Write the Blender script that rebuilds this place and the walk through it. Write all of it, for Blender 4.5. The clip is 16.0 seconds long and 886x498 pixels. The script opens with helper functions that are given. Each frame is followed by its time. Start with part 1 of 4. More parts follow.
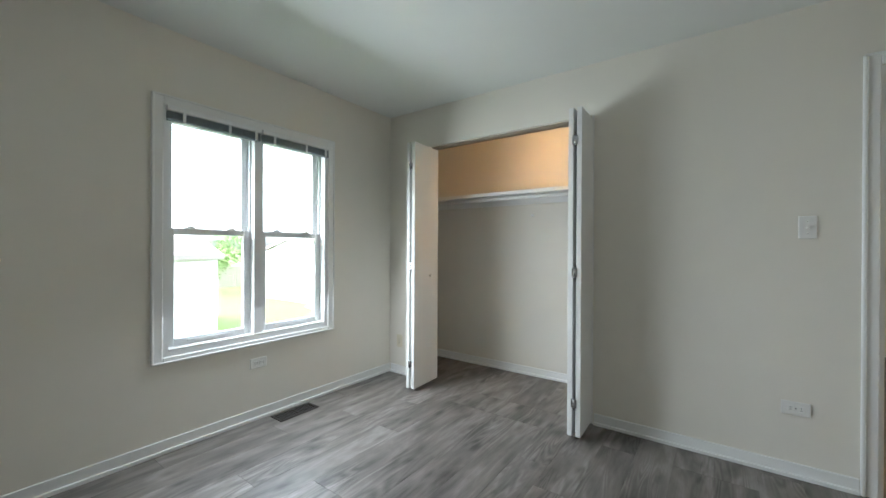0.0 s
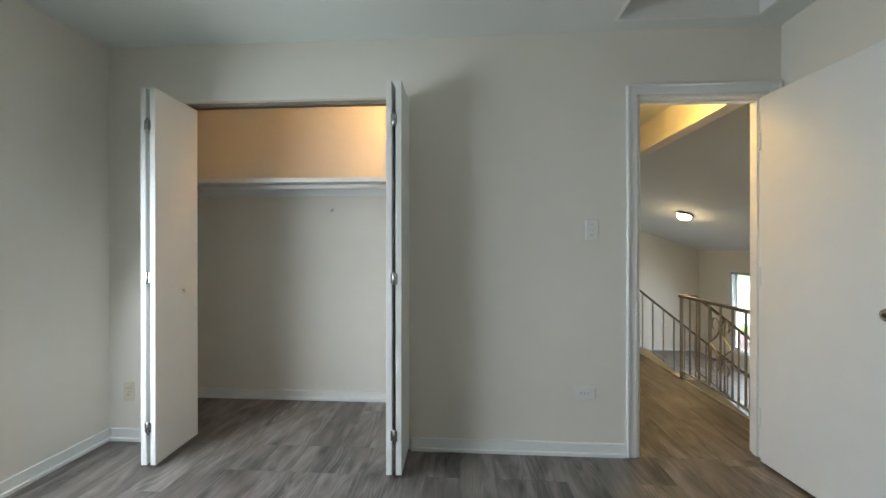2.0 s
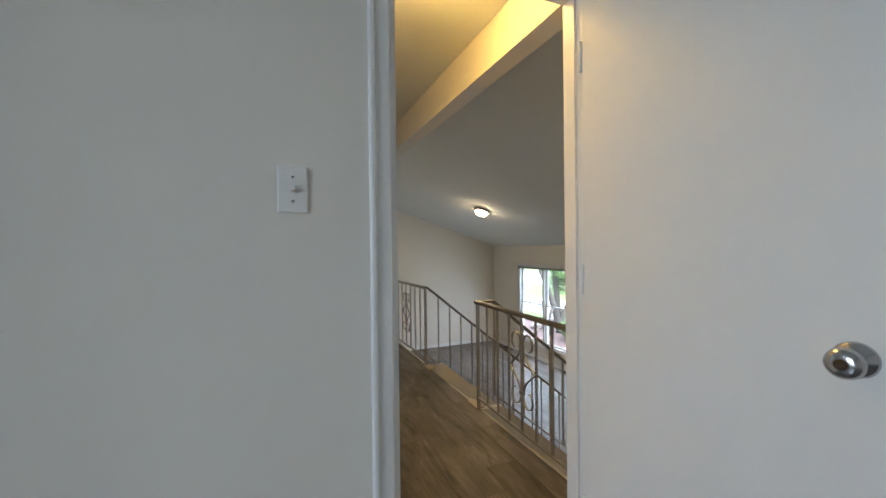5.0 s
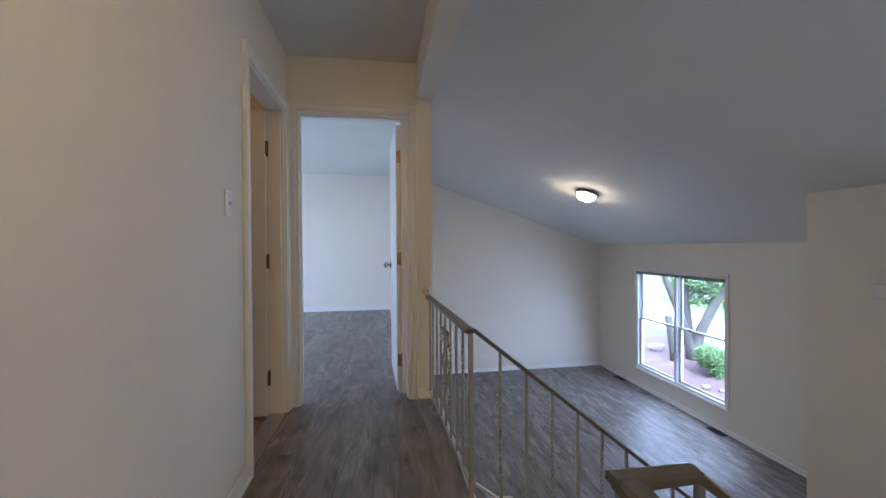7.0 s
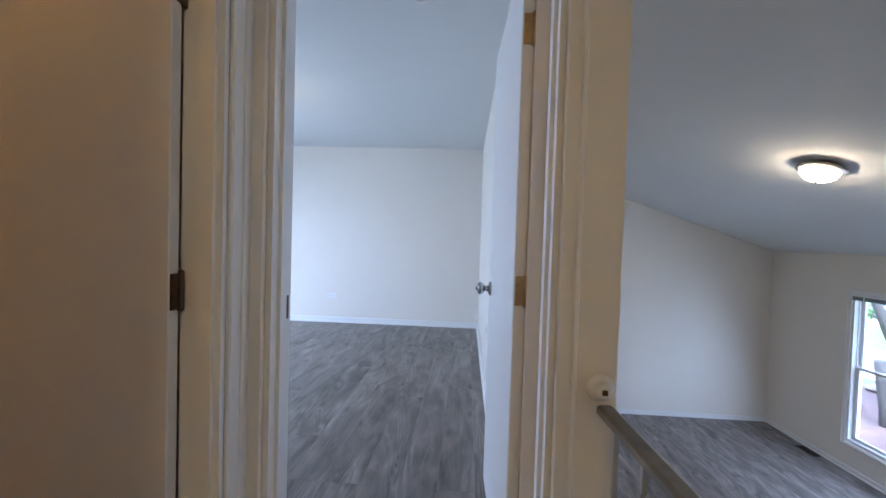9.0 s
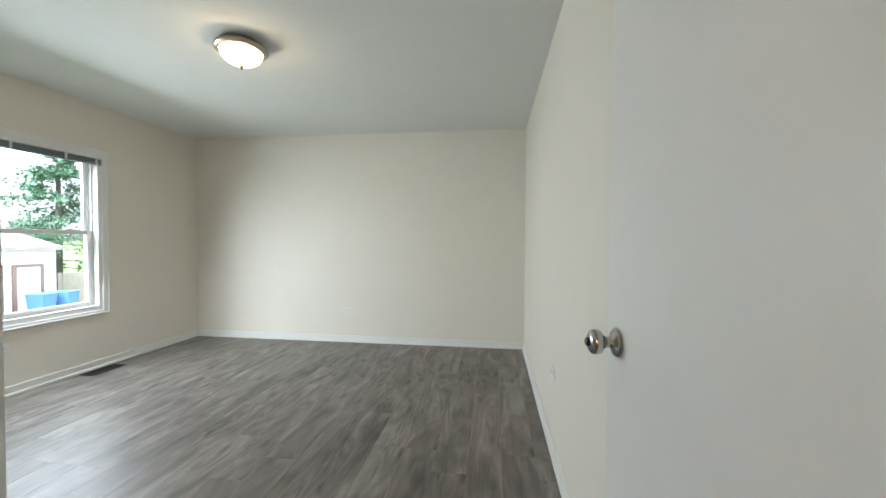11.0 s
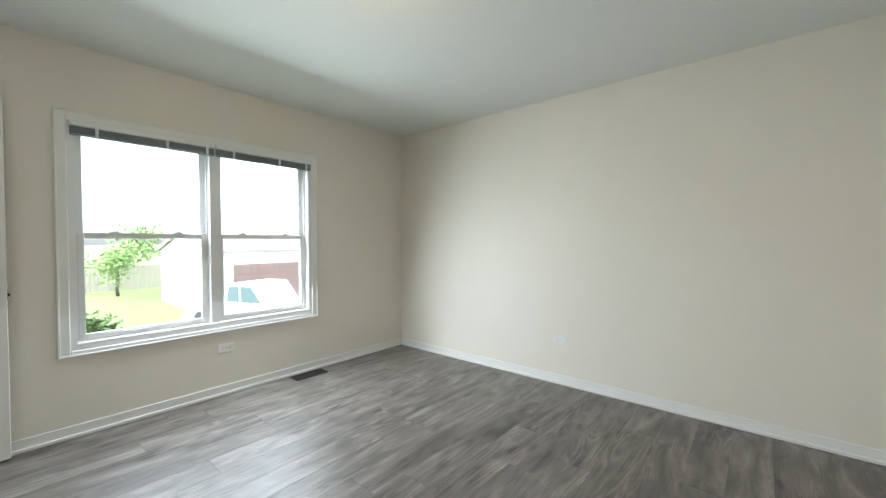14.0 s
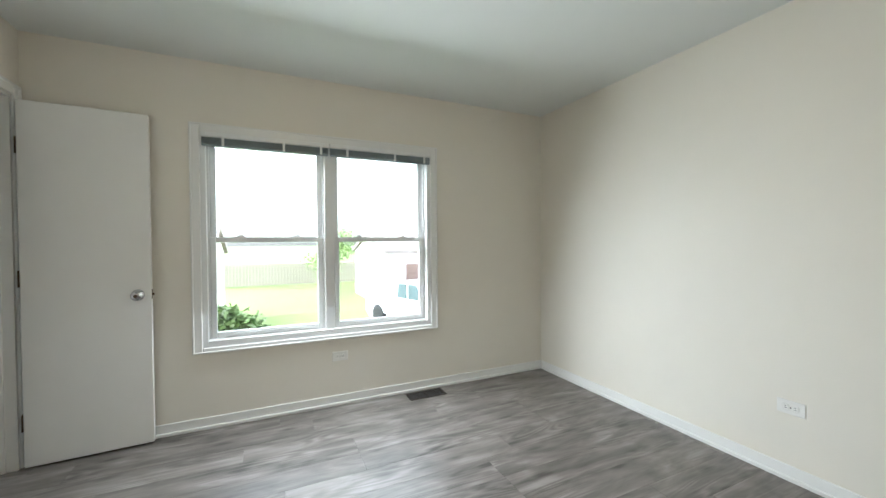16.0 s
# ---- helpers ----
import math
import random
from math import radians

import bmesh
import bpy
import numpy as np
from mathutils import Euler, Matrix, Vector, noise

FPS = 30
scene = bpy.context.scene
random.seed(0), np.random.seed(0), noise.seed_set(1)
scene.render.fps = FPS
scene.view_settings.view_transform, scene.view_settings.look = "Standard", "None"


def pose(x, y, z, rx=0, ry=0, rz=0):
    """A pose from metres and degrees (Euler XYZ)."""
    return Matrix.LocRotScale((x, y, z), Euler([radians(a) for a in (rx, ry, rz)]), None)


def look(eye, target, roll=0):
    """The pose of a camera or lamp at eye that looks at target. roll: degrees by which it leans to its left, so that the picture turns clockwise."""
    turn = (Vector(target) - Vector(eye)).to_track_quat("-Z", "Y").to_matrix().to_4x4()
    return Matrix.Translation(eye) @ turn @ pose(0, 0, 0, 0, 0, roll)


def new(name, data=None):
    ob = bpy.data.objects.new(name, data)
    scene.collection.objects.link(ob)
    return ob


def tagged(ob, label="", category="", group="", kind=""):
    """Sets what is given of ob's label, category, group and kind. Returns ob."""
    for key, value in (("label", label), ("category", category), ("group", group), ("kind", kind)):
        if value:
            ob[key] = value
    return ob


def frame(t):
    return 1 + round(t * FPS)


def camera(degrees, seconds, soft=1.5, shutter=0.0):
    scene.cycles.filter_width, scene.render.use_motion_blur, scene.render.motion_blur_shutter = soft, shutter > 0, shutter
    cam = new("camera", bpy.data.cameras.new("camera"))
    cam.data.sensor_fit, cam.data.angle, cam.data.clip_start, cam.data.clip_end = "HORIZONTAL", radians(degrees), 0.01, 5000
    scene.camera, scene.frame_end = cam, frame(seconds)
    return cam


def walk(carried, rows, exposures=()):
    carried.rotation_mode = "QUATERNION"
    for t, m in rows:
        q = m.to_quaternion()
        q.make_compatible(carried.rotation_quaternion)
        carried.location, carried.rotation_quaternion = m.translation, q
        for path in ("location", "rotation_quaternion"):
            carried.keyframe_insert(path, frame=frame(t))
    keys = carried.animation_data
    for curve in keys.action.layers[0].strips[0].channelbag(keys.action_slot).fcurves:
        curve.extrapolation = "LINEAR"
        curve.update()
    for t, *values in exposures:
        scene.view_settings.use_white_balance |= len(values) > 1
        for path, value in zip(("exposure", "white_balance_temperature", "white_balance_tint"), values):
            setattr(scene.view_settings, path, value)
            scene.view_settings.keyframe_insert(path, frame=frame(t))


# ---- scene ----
cam = camera(98.7, 16.0)
PATH = [
    (0, (2.533, -2.643, 1.165), (1.361, -1.022, 1.161), 0.3),
    (0.5, (2.424, -2.582, 1.156), (1.484, -0.816, 1.155), 0.4),
    (1, (2.328, -2.47, 1.17), (1.648, -0.589, 1.157), 0.2),
    (1.5, (2.248, -2.339, 1.176), (1.844, -0.38, 1.169), 0.1),
    (2, (2.194, -2.205, 1.175), (2.069, -0.209, 1.171), -0.0),
    (2.5, (2.154, -2.048, 1.17), (2.322, -0.055, 1.167), 0.1),
    (3, (2.185, -1.889, 1.156), (2.578, 0.072, 1.157), -0.3),
    (3.5, (2.269, -1.7, 1.156), (2.847, 0.214, 1.153), -0.4),
    (4, (2.381, -1.519, 1.149), (3.094, 0.349, 1.15), -0.3),
    (4.2, (2.432, -1.453, 1.137), (3.186, 0.399, 1.134), -0.4),
    (6.3, (3.634, 0.077, 1.134), (4.415, 1.918, 1.114), -0.7),
    (6.5, (3.668, 0.254, 1.116), (4.321, 2.144, 1.1), -0.7),
    (7, (3.752, 0.801, 1.112), (4.062, 2.777, 1.097), -0.4),
    (7.5, (3.765, 1.384, 1.164), (3.839, 3.382, 1.136), 0.1),
    (8, (3.761, 2.028, 1.166), (3.696, 4.026, 1.127), 0.6),
    (8.5, (3.739, 2.367, 1.158), (3.639, 4.364, 1.117), 1.0),
    (8.7, (3.728, 2.442, 1.161), (3.616, 4.438, 1.111), 1.4),
    (10.8, (3.548, 3.358, 1.174), (3.338, 5.347, 1.139), 0.6),
    (11, (3.545, 3.44, 1.172), (3.284, 5.423, 1.126), 0.3),
    (11.5, (3.516, 3.637, 1.177), (3.122, 5.598, 1.135), 0.3),
    (12, (3.483, 3.826, 1.177), (2.936, 5.749, 1.131), 0.2),
    (12.5, (3.431, 4.019, 1.198), (2.694, 5.877, 1.143), 0.1),
    (13, (3.368, 4.17, 1.187), (2.441, 5.941, 1.136), 0.0),
    (13.5, (3.261, 4.375, 1.259), (2.144, 6.031, 1.18), -0.1),
    (14, (3.19, 4.584, 1.187), (1.899, 6.111, 1.145), -0.1),
    (14.5, (3.086, 4.723, 1.19), (1.656, 6.12, 1.154), -0.1),
    (15, (3.012, 4.89, 1.19), (1.441, 6.127, 1.154), -0.2),
    (15.5, (2.955, 5.087, 1.186), (1.257, 6.143, 1.15), -0.3),
    (16, (2.874, 5.253, 1.199), (1.061, 6.096, 1.163), -0.4),
]
walk(cam, [(t, look(eye, target, roll)) for t, eye, target, roll in PATH],
     exposures=[(0, 3.65, 5650, 3), (2.0, 3.6, 5650, 3), (4.2, 3.4, 5650, 3), (6.3, 3.55, 4600, 14), (8.7, 3.6, 4450, 14), (10.8, 3.4, 5750, 3), (16, 3.4, 5750, 3)])

# ---- light ----
world = bpy.data.worlds.new("sky")
scene.world = world
world.use_nodes = True
wn, wl = world.node_tree.nodes, world.node_tree.links
sky = wn.new("ShaderNodeTexSky")
sky.sky_type, sky.sun_disc = "NISHITA", False
sky.sun_elevation, sky.sun_rotation, sky.dust_density = radians(50), radians(200), 4.0
grey = wn.new("ShaderNodeHueSaturation")
grey.inputs["Saturation"].default_value = 0.25
wl.new(sky.outputs[0], grey.inputs["Color"])
wl.new(grey.outputs[0], wn["Background"].inputs["Color"])
wn["Background"].inputs["Strength"].default_value = 0.15
sun = new("sun", bpy.data.lights.new("sun", "SUN"))
sun.data.energy, sun.data.angle, sun.data.color = 0.5, radians(30), (1.0, 0.97, 0.93)
sun.rotation_euler = (radians(40), 0, radians(160))


def daylight(name, x, y, z, wide, high, turn, watts):
    """Added area lamp by a window, stands in for sky light into the room."""
    lamp = new(name, bpy.data.lights.new(name, "AREA"))
    lamp.data.shape, lamp.data.size, lamp.data.size_y = "RECTANGLE", high, wide
    lamp.data.energy, lamp.data.color = watts, (0.985, 0.975, 0.975)
    lamp.location, lamp.rotation_euler = (x, y, z), (0, radians(turn), 0)


daylight("daylight_bedroom_1", 0.19, -1.278, 1.22, 1.05, 1.0, -67, 2.5)
daylight("daylight_bedroom_2", 0.19, 5.675, 1.19, 1.54, 1.0, -67, 3.9)
daylight("daylight_living", 8.76, 7.09, -0.48, 2.06, 1.5, 68, 2.6)
daylight("daylight_entry", 8.98, 2.19, -0.45, 0.6, 1.5, 90, 0.6)


# ---- materials ----
def nodes_of(name):
    m = bpy.data.materials.new(name)
    m.use_nodes = True
    return m, m.node_tree.nodes, m.node_tree.links, m.node_tree.nodes["Principled BSDF"]


def surface(name, color, rough=0.5, metal=0.0, scale=20.0, vary=0.06, bump=0.05, bump_scale=200.0, second=None):
    """Paint, metal, plaster: two scales of colour variation and fine relief."""
    m, n, l, p = nodes_of(name)
    co = n.new("ShaderNodeTexCoord")
    a = n.new("ShaderNodeTexNoise")
    a.inputs["Scale"].default_value, a.inputs["Detail"].default_value = scale, 6
    b = n.new("ShaderNodeTexNoise")
    b.inputs["Scale"].default_value, b.inputs["Detail"].default_value = scale * 0.13, 3
    l.new(co.outputs["Object"], a.inputs["Vector"])
    l.new(co.outputs["Object"], b.inputs["Vector"])
    mix = n.new("ShaderNodeMath")
    l.new(a.outputs["Fac"], mix.inputs[0])
    l.new(b.outputs["Fac"], mix.inputs[1])
    half = n.new("ShaderNodeMath")
    half.operation = "MULTIPLY"
    half.inputs[1].default_value = 0.5
    l.new(mix.outputs[0], half.inputs[0])
    r = n.new("ShaderNodeValToRGB")
    r.color_ramp.elements[0].position, r.color_ramp.elements[1].position = 0.3, 0.7
    dark = second or tuple(c * (1 - vary) for c in color)
    lite = tuple(min(1, c * (1 + vary)) for c in color) if not second else color
    r.color_ramp.elements[0].color, r.color_ramp.elements[1].color = (*dark, 1), (*lite, 1)
    l.new(half.outputs[0], r.inputs["Fac"])
    l.new(r.outputs["Color"], p.inputs["Base Color"])
    p.inputs["Roughness"].default_value, p.inputs["Metallic"].default_value = rough, metal
    if bump:
        t = n.new("ShaderNodeTexNoise")
        t.inputs["Scale"].default_value, t.inputs["Detail"].default_value = bump_scale, 3
        l.new(co.outputs["Object"], t.inputs["Vector"])
        bp = n.new("ShaderNodeBump")
        bp.inputs["Strength"].default_value, bp.inputs["Distance"].default_value = bump, 0.004
        l.new(t.outputs["Fac"], bp.inputs["Height"])
        l.new(bp.outputs[0], p.inputs["Normal"])
    return m


def plank_material(name, tones, rough):
    """Printed oak: long grain, cathedral figure, knots; each board shifted and toned by chance."""
    m, n, l, p = nodes_of(name)
    co, info = n.new("ShaderNodeTexCoord"), n.new("ShaderNodeObjectInfo")
    off = n.new("ShaderNodeMath")
    off.operation = "MULTIPLY"
    off.inputs[1].default_value = 37.0
    l.new(info.outputs["Random"], off.inputs[0])
    add = n.new("ShaderNodeVectorMath")
    l.new(co.outputs["Object"], add.inputs[0])
    l.new(off.outputs[0], add.inputs[1])

    def noise_at(sx, sy, scale, detail, distort=0.0):
        mp = n.new("ShaderNodeMapping")
        mp.inputs["Scale"].default_value = (sx, sy, 1)
        l.new(add.outputs[0], mp.inputs["Vector"])
        t = n.new("ShaderNodeTexNoise")
        t.inputs["Scale"].default_value, t.inputs["Detail"].default_value, t.inputs["Distortion"].default_value = scale, detail, distort
        l.new(mp.outputs[0], t.inputs["Vector"])
        return t.outputs["Fac"]
    def math_node(op, x, y=None):
        q = n.new("ShaderNodeMath")
        q.operation = op
        for i, v in enumerate((x, y)):
            if v is None:
                continue
            if isinstance(v, (int, float)):
                q.inputs[i].default_value = v
            else:
                l.new(v, q.inputs[i])
        return q.outputs[0]
    fine = noise_at(55, 1.6, 2.0, 6, 0.3)
    broad = noise_at(5.0, 1.1, 1.4, 5, 1.2)
    blotch = noise_at(12, 4.2, 1.0, 5, 1.0)
    figure = noise_at(7, 0.75, 1.0, 2, 0.5)
    mask = math_node("SMOOTH_MIN", math_node("MAXIMUM", math_node("MULTIPLY", math_node("SUBTRACT", noise_at(4, 1.3, 1.0, 2), 0.46), 7.0), 0.0), 1.0)
    rings = math_node("MULTIPLY", math_node("SINE", math_node("MULTIPLY", figure, 105.0)), mask)
    mp = n.new("ShaderNodeMapping")
    mp.inputs["Scale"].default_value = (4.6, 1.7, 1)
    l.new(add.outputs[0], mp.inputs["Vector"])
    vor = n.new("ShaderNodeTexVoronoi")
    vor.voronoi_dimensions = "2D"
    vor.inputs["Scale"].default_value = 1.0
    l.new(mp.outputs[0], vor.inputs["Vector"])
    knot = math_node("MAXIMUM", math_node("SUBTRACT", 1.0, math_node("MULTIPLY", vor.outputs["Distance"], 8.0)), 0.0)
    total = math_node("ADD", math_node("MULTIPLY", fine, 0.16), math_node("MULTIPLY", broad, 0.58))
    total = math_node("ADD", total, math_node("MULTIPLY", blotch, 0.22))
    total = math_node("ADD", total, math_node("MULTIPLY", rings, 0.055))
    total = math_node("ADD", total, math_node("MULTIPLY", info.outputs["Random"], 0.03))
    total = math_node("SUBTRACT", total, math_node("MULTIPLY", knot, 0.13))
    r = n.new("ShaderNodeValToRGB")
    e = r.color_ramp.elements
    e[0].position, e[1].position = 0.33, 0.74
    e[0].color, e[1].color = (*tones[0], 1), (*tones[2], 1)
    mid = e.new(0.535)
    mid.color = (*tones[1], 1)
    l.new(total, r.inputs["Fac"])
    l.new(r.outputs["Color"], p.inputs["Base Color"])
    p.inputs["Roughness"].default_value = rough
    rr = n.new("ShaderNodeMapRange")
    rr.inputs["To Min"].default_value, rr.inputs["To Max"].default_value = rough - 0.08, rough + 0.1
    l.new(fine, rr.inputs["Value"])
    l.new(rr.outputs[0], p.inputs["Roughness"])
    bp = n.new("ShaderNodeBump")
    bp.inputs["Strength"].default_value, bp.inputs["Distance"].default_value = 0.12, 0.003
    l.new(fine, bp.inputs["Height"])
    l.new(bp.outputs[0], p.inputs["Normal"])
    return m


def glowing(name, color, strength):
    m, n, l, p = nodes_of(name)
    p.inputs["Base Color"].default_value = (0.9, 0.88, 0.84, 1)
    p.inputs["Roughness"].default_value = 0.3
    p.inputs["Emission Color"].default_value = (*color, 1)
    p.inputs["Emission Strength"].default_value = strength
    return m


def glass_material(name):
    m, n, l, p = nodes_of(name)
    p.inputs["Base Color"].default_value = (0.97, 0.99, 0.98, 1)
    p.inputs["Roughness"].default_value, p.inputs["IOR"].default_value = 0.0, 1.45
    p.inputs["Transmission Weight"].default_value = 1.0
    return m


WALL = surface("warm_white_wall_paint", (0.77, 0.735, 0.66), 0.62, vary=0.015, scale=6, bump=0.12, bump_scale=320)
CEIL = surface("white_ceiling_paint", (0.73, 0.745, 0.72), 0.8, vary=0.015, scale=6, bump=0.15, bump_scale=260)
TRIM = surface("white_trim_enamel", (0.80, 0.80, 0.785), 0.38, vary=0.012, scale=6, bump=0.02, bump_scale=60)
DOOR = surface("white_door_paint", (0.79, 0.785, 0.765), 0.42, vary=0.02, scale=9, bump=0.06, bump_scale=140)
VINYL = surface("white_vinyl", (0.80, 0.81, 0.81), 0.3, vary=0.02, scale=12, bump=0.0)
BLIND = surface("grey_blind_aluminium", (0.25, 0.29, 0.31), 0.4, vary=0.05, scale=30, bump=0.0)
PLASTIC = surface("white_plate_plastic", (0.79, 0.78, 0.75), 0.3, vary=0.01, scale=30, bump=0.0)
IVORY = surface("ivory_plate_plastic", (0.70, 0.64, 0.50), 0.35, vary=0.02, scale=30, bump=0.0)
BLACK = surface("dark_slot", (0.02, 0.02, 0.02), 0.6, bump=0.0)
CHROME = surface("satin_chrome", (0.50, 0.50, 0.51), 0.2, 1.0, vary=0.05, scale=40, bump=0.0)
BRASS = surface("antique_brass", (0.42, 0.30, 0.14), 0.35, 1.0, vary=0.25, scale=60, bump=0.05)
BRONZE = surface("dark_bronze", (0.10, 0.07, 0.045), 0.45, 0.9, vary=0.3, scale=60, bump=0.05)
NICKEL = surface("brushed_nickel", (0.42, 0.38, 0.33), 0.33, 1.0, vary=0.1, scale=60, bump=0.03)
RAIL = surface("pewter_railing_paint", (0.44, 0.43, 0.41), 0.36, 0.6, vary=0.14, scale=35, bump=0.08, bump_scale=120)
RAILCAP = surface("worn_bronze_handrail", (0.24, 0.21, 0.165), 0.34, 0.85, vary=0.3, scale=24, bump=0.06)
VENT = surface("brown_register_metal", (0.03, 0.024, 0.02), 0.8, 0.0, vary=0.2, scale=50, bump=0.03)
OAK = surface("bare_oak_nosing", (0.62, 0.55, 0.46), 0.5, vary=0.15, scale=40, bump=0.05)
STAIRW = surface("white_stair_paint", (0.72, 0.70, 0.67), 0.45, vary=0.06, scale=12, bump=0.06)
PLANK = plank_material("grey_oak_plank", ((0.055, 0.048, 0.043), (0.195, 0.176, 0.162), (0.39, 0.364, 0.343)), 0.40)
TILE = surface("brown_bath_tile", (0.36, 0.24, 0.15), 0.4, vary=0.2, scale=12, bump=0.05)
SUB = surface("subfloor", (0.05, 0.045, 0.04), 0.9, bump=0.0)
GLASS = glass_material("window_glass")
SHEER = surface("sheer_white_curtain", (0.8, 0.8, 0.82), 0.9, vary=0.03, scale=30, bump=0.1)
SHEER.node_tree.nodes["Principled BSDF"].inputs["Transmission Weight"].default_value = 0.55
SHEER.node_tree.nodes["Principled BSDF"].inputs["IOR"].default_value = 1.02
DOME = glowing("lit_alabaster_glass", (1.0, 0.66, 0.32), 1.3 * 2.4)
DOME_LIVING = glowing("lit_living_glass", (1.0, 0.66, 0.31), 7.5)
DOME_HALL = glowing("lit_hall_glass", (1.0, 0.54, 0.11), 8.5)
DOME_BATH = glowing("lit_bath_glass", (1.0, 0.44, 0.07), 2.6)
DOME_ENTRY = glowing("lit_entry_glass", (1.0, 0.68, 0.34), 7.0)
BULB = glowing("lit_bulb", (1.0, 0.50, 0.15), 24.0)
GRASS = surface("lawn", (0.10, 0.14, 0.03), 0.9, vary=0.35, scale=3, bump=0.4, bump_scale=60)
PAVE = surface("pale_concrete", (0.34, 0.33, 0.31), 0.85, vary=0.12, scale=4, bump=0.2, bump_scale=60)
MULCH = surface("red_brown_mulch", (0.10, 0.062, 0.055), 0.95, vary=0.7, scale=14, bump=0.8, bump_scale=40)
SIDING = surface("white_siding", (0.55, 0.52, 0.50), 0.6, vary=0.04, scale=5, bump=0.03)
ROOFING = surface("pale_shingle", (0.26, 0.22, 0.21), 0.9, vary=0.2, scale=15, bump=0.3, bump_scale=60)
GDOOR = surface("brown_garage_door", (0.16, 0.10, 0.085), 0.55, vary=0.1, scale=8, bump=0.05)
BARK = surface("grey_bark", (0.06, 0.053, 0.046), 0.95, vary=0.6, scale=14, bump=1.0, bump_scale=30)
LEAF = surface("green_leaf", (0.10, 0.165, 0.045), 0.6, vary=0.5, scale=6, bump=0.0)
PALE = surface("pale_spring_leaf", (0.22, 0.31, 0.10), 0.6, vary=0.4, scale=6, bump=0.0)
YELLOW = surface("yellow_green_blossom", (0.42, 0.36, 0.04), 0.7, vary=0.4, scale=6, bump=0.0)
STONE = surface("pale_field_stone", (0.20, 0.165, 0.15), 0.85, vary=0.2, scale=9, bump=0.4, bump_scale=40)
PINE = surface("blue_green_needles", (0.05, 0.115, 0.06), 0.7, vary=0.5, scale=6, bump=0.0)
FENCEW = surface("weathered_fence", (0.33, 0.28, 0.24), 0.85, vary=0.2, scale=10, bump=0.2)
BIN = surface("blue_bin_plastic", (0.07, 0.17, 0.34), 0.45, vary=0.08, scale=10, bump=0.03)
CARW = surface("white_car_paint", (0.7, 0.7, 0.7), 0.2, vary=0.02, scale=10, bump=0.0)
TYRE = surface("black_rubber", (0.02, 0.02, 0.02), 0.8, bump=0.1)
CARG = surface("dark_car_glass", (0.07, 0.10, 0.105), 0.08, vary=0.1, bump=0.0)


# ---- mesh helpers ----
def box(bm, x0, y0, z0, x1, y1, z1, m=None, bevel=0.0):
    if bevel:
        t = bmesh.new()
        box(t, x0, y0, z0, x1, y1, z1)
        bmesh.ops.bevel(t, geom=t.edges[:], offset=bevel, segments=1, affect="EDGES")
        merge(bm, t, m)
        return
    vs = [bm.verts.new((x, y, z)) for x in (x0, x1) for y in (y0, y1) for z in (z0, z1)]
    if m is not None:
        for v in vs:
            v.co = m @ v.co
    for q in ((0, 1, 3, 2), (4, 6, 7, 5), (0, 4, 5, 1), (2, 3, 7, 6), (0, 2, 6, 4), (1, 5, 7, 3)):
        bm.faces.new([vs[i] for i in q])


def merge(bm, t, m=None):
    vs = {v: bm.verts.new(m @ v.co if m is not None else v.co) for v in t.verts}
    for f in t.faces:
        g = bm.faces.new([vs[v] for v in f.verts])
        g.smooth = f.smooth
    t.free()


def lathe(bm, profile, seg=32, m=None):
    """A turned shape round z from (radius, height) pairs."""
    rings = []
    for r, z in profile:
        ring = []
        for i in range(seg):
            a = 2 * math.pi * i / seg
            v = Vector((r * math.cos(a), r * math.sin(a), z))
            ring.append(bm.verts.new(m @ v if m is not None else v))
        rings.append(ring)
    for a, b in zip(rings, rings[1:]):
        for i in range(seg):
            f = bm.faces.new((a[i], a[(i + 1) % seg], b[(i + 1) % seg], b[i]))
            f.smooth = True
    for ring, flip in ((rings[0], True), (rings[-1], False)):
        bm.faces.new(list(reversed(ring)) if flip else ring)


def tube(bm, pts, r, seg=6, flat=None):
    """A bar swept along points; flat=(w, h) gives a rectangular bar, whose width stays level where it can."""
    rings = []
    for i, pnt in enumerate(pts):
        p = Vector(pnt)
        d = (Vector(pts[min(i + 1, len(pts) - 1)]) - Vector(pts[max(i - 1, 0)])).normalized()
        side = d.cross(Vector((0, 0, 1)))
        side = side.normalized() if side.length > 1e-4 else Vector((1, 0, 0))
        up = side.cross(d)
        if flat:
            offs = [(-flat[0] / 2, -flat[1] / 2), (flat[0] / 2, -flat[1] / 2), (flat[0] / 2, flat[1] * 0.25), (flat[0] * 0.3, flat[1] / 2), (-flat[0] * 0.3, flat[1] / 2), (-flat[0] / 2, flat[1] * 0.25)]
        else:
            offs = [(r * math.cos(2 * math.pi * k / seg), r * math.sin(2 * math.pi * k / seg)) for k in range(seg)]
        rings.append([bm.verts.new(p + side * a + up * b) for a, b in offs])
    k = len(rings[0])
    for a, b in zip(rings, rings[1:]):
        for i in range(k):
            f = bm.faces.new((a[i], a[(i + 1) % k], b[(i + 1) % k], b[i]))
            f.smooth = not flat
    bm.faces.new(list(reversed(rings[0])))
    bm.faces.new(rings[-1])


def mesh_of(name, bm, material):
    bmesh.ops.recalc_face_normals(bm, faces=bm.faces[:])
    me = bpy.data.meshes.new(name)
    bm.to_mesh(me)
    bm.free()
    me.materials.append(material)
    return me


def part(name, bm, material, parent=None, label=""):
    ob = new(name, mesh_of(name, bm, material))
    if parent is not None:
        ob.parent = parent
    return tagged(ob, label)


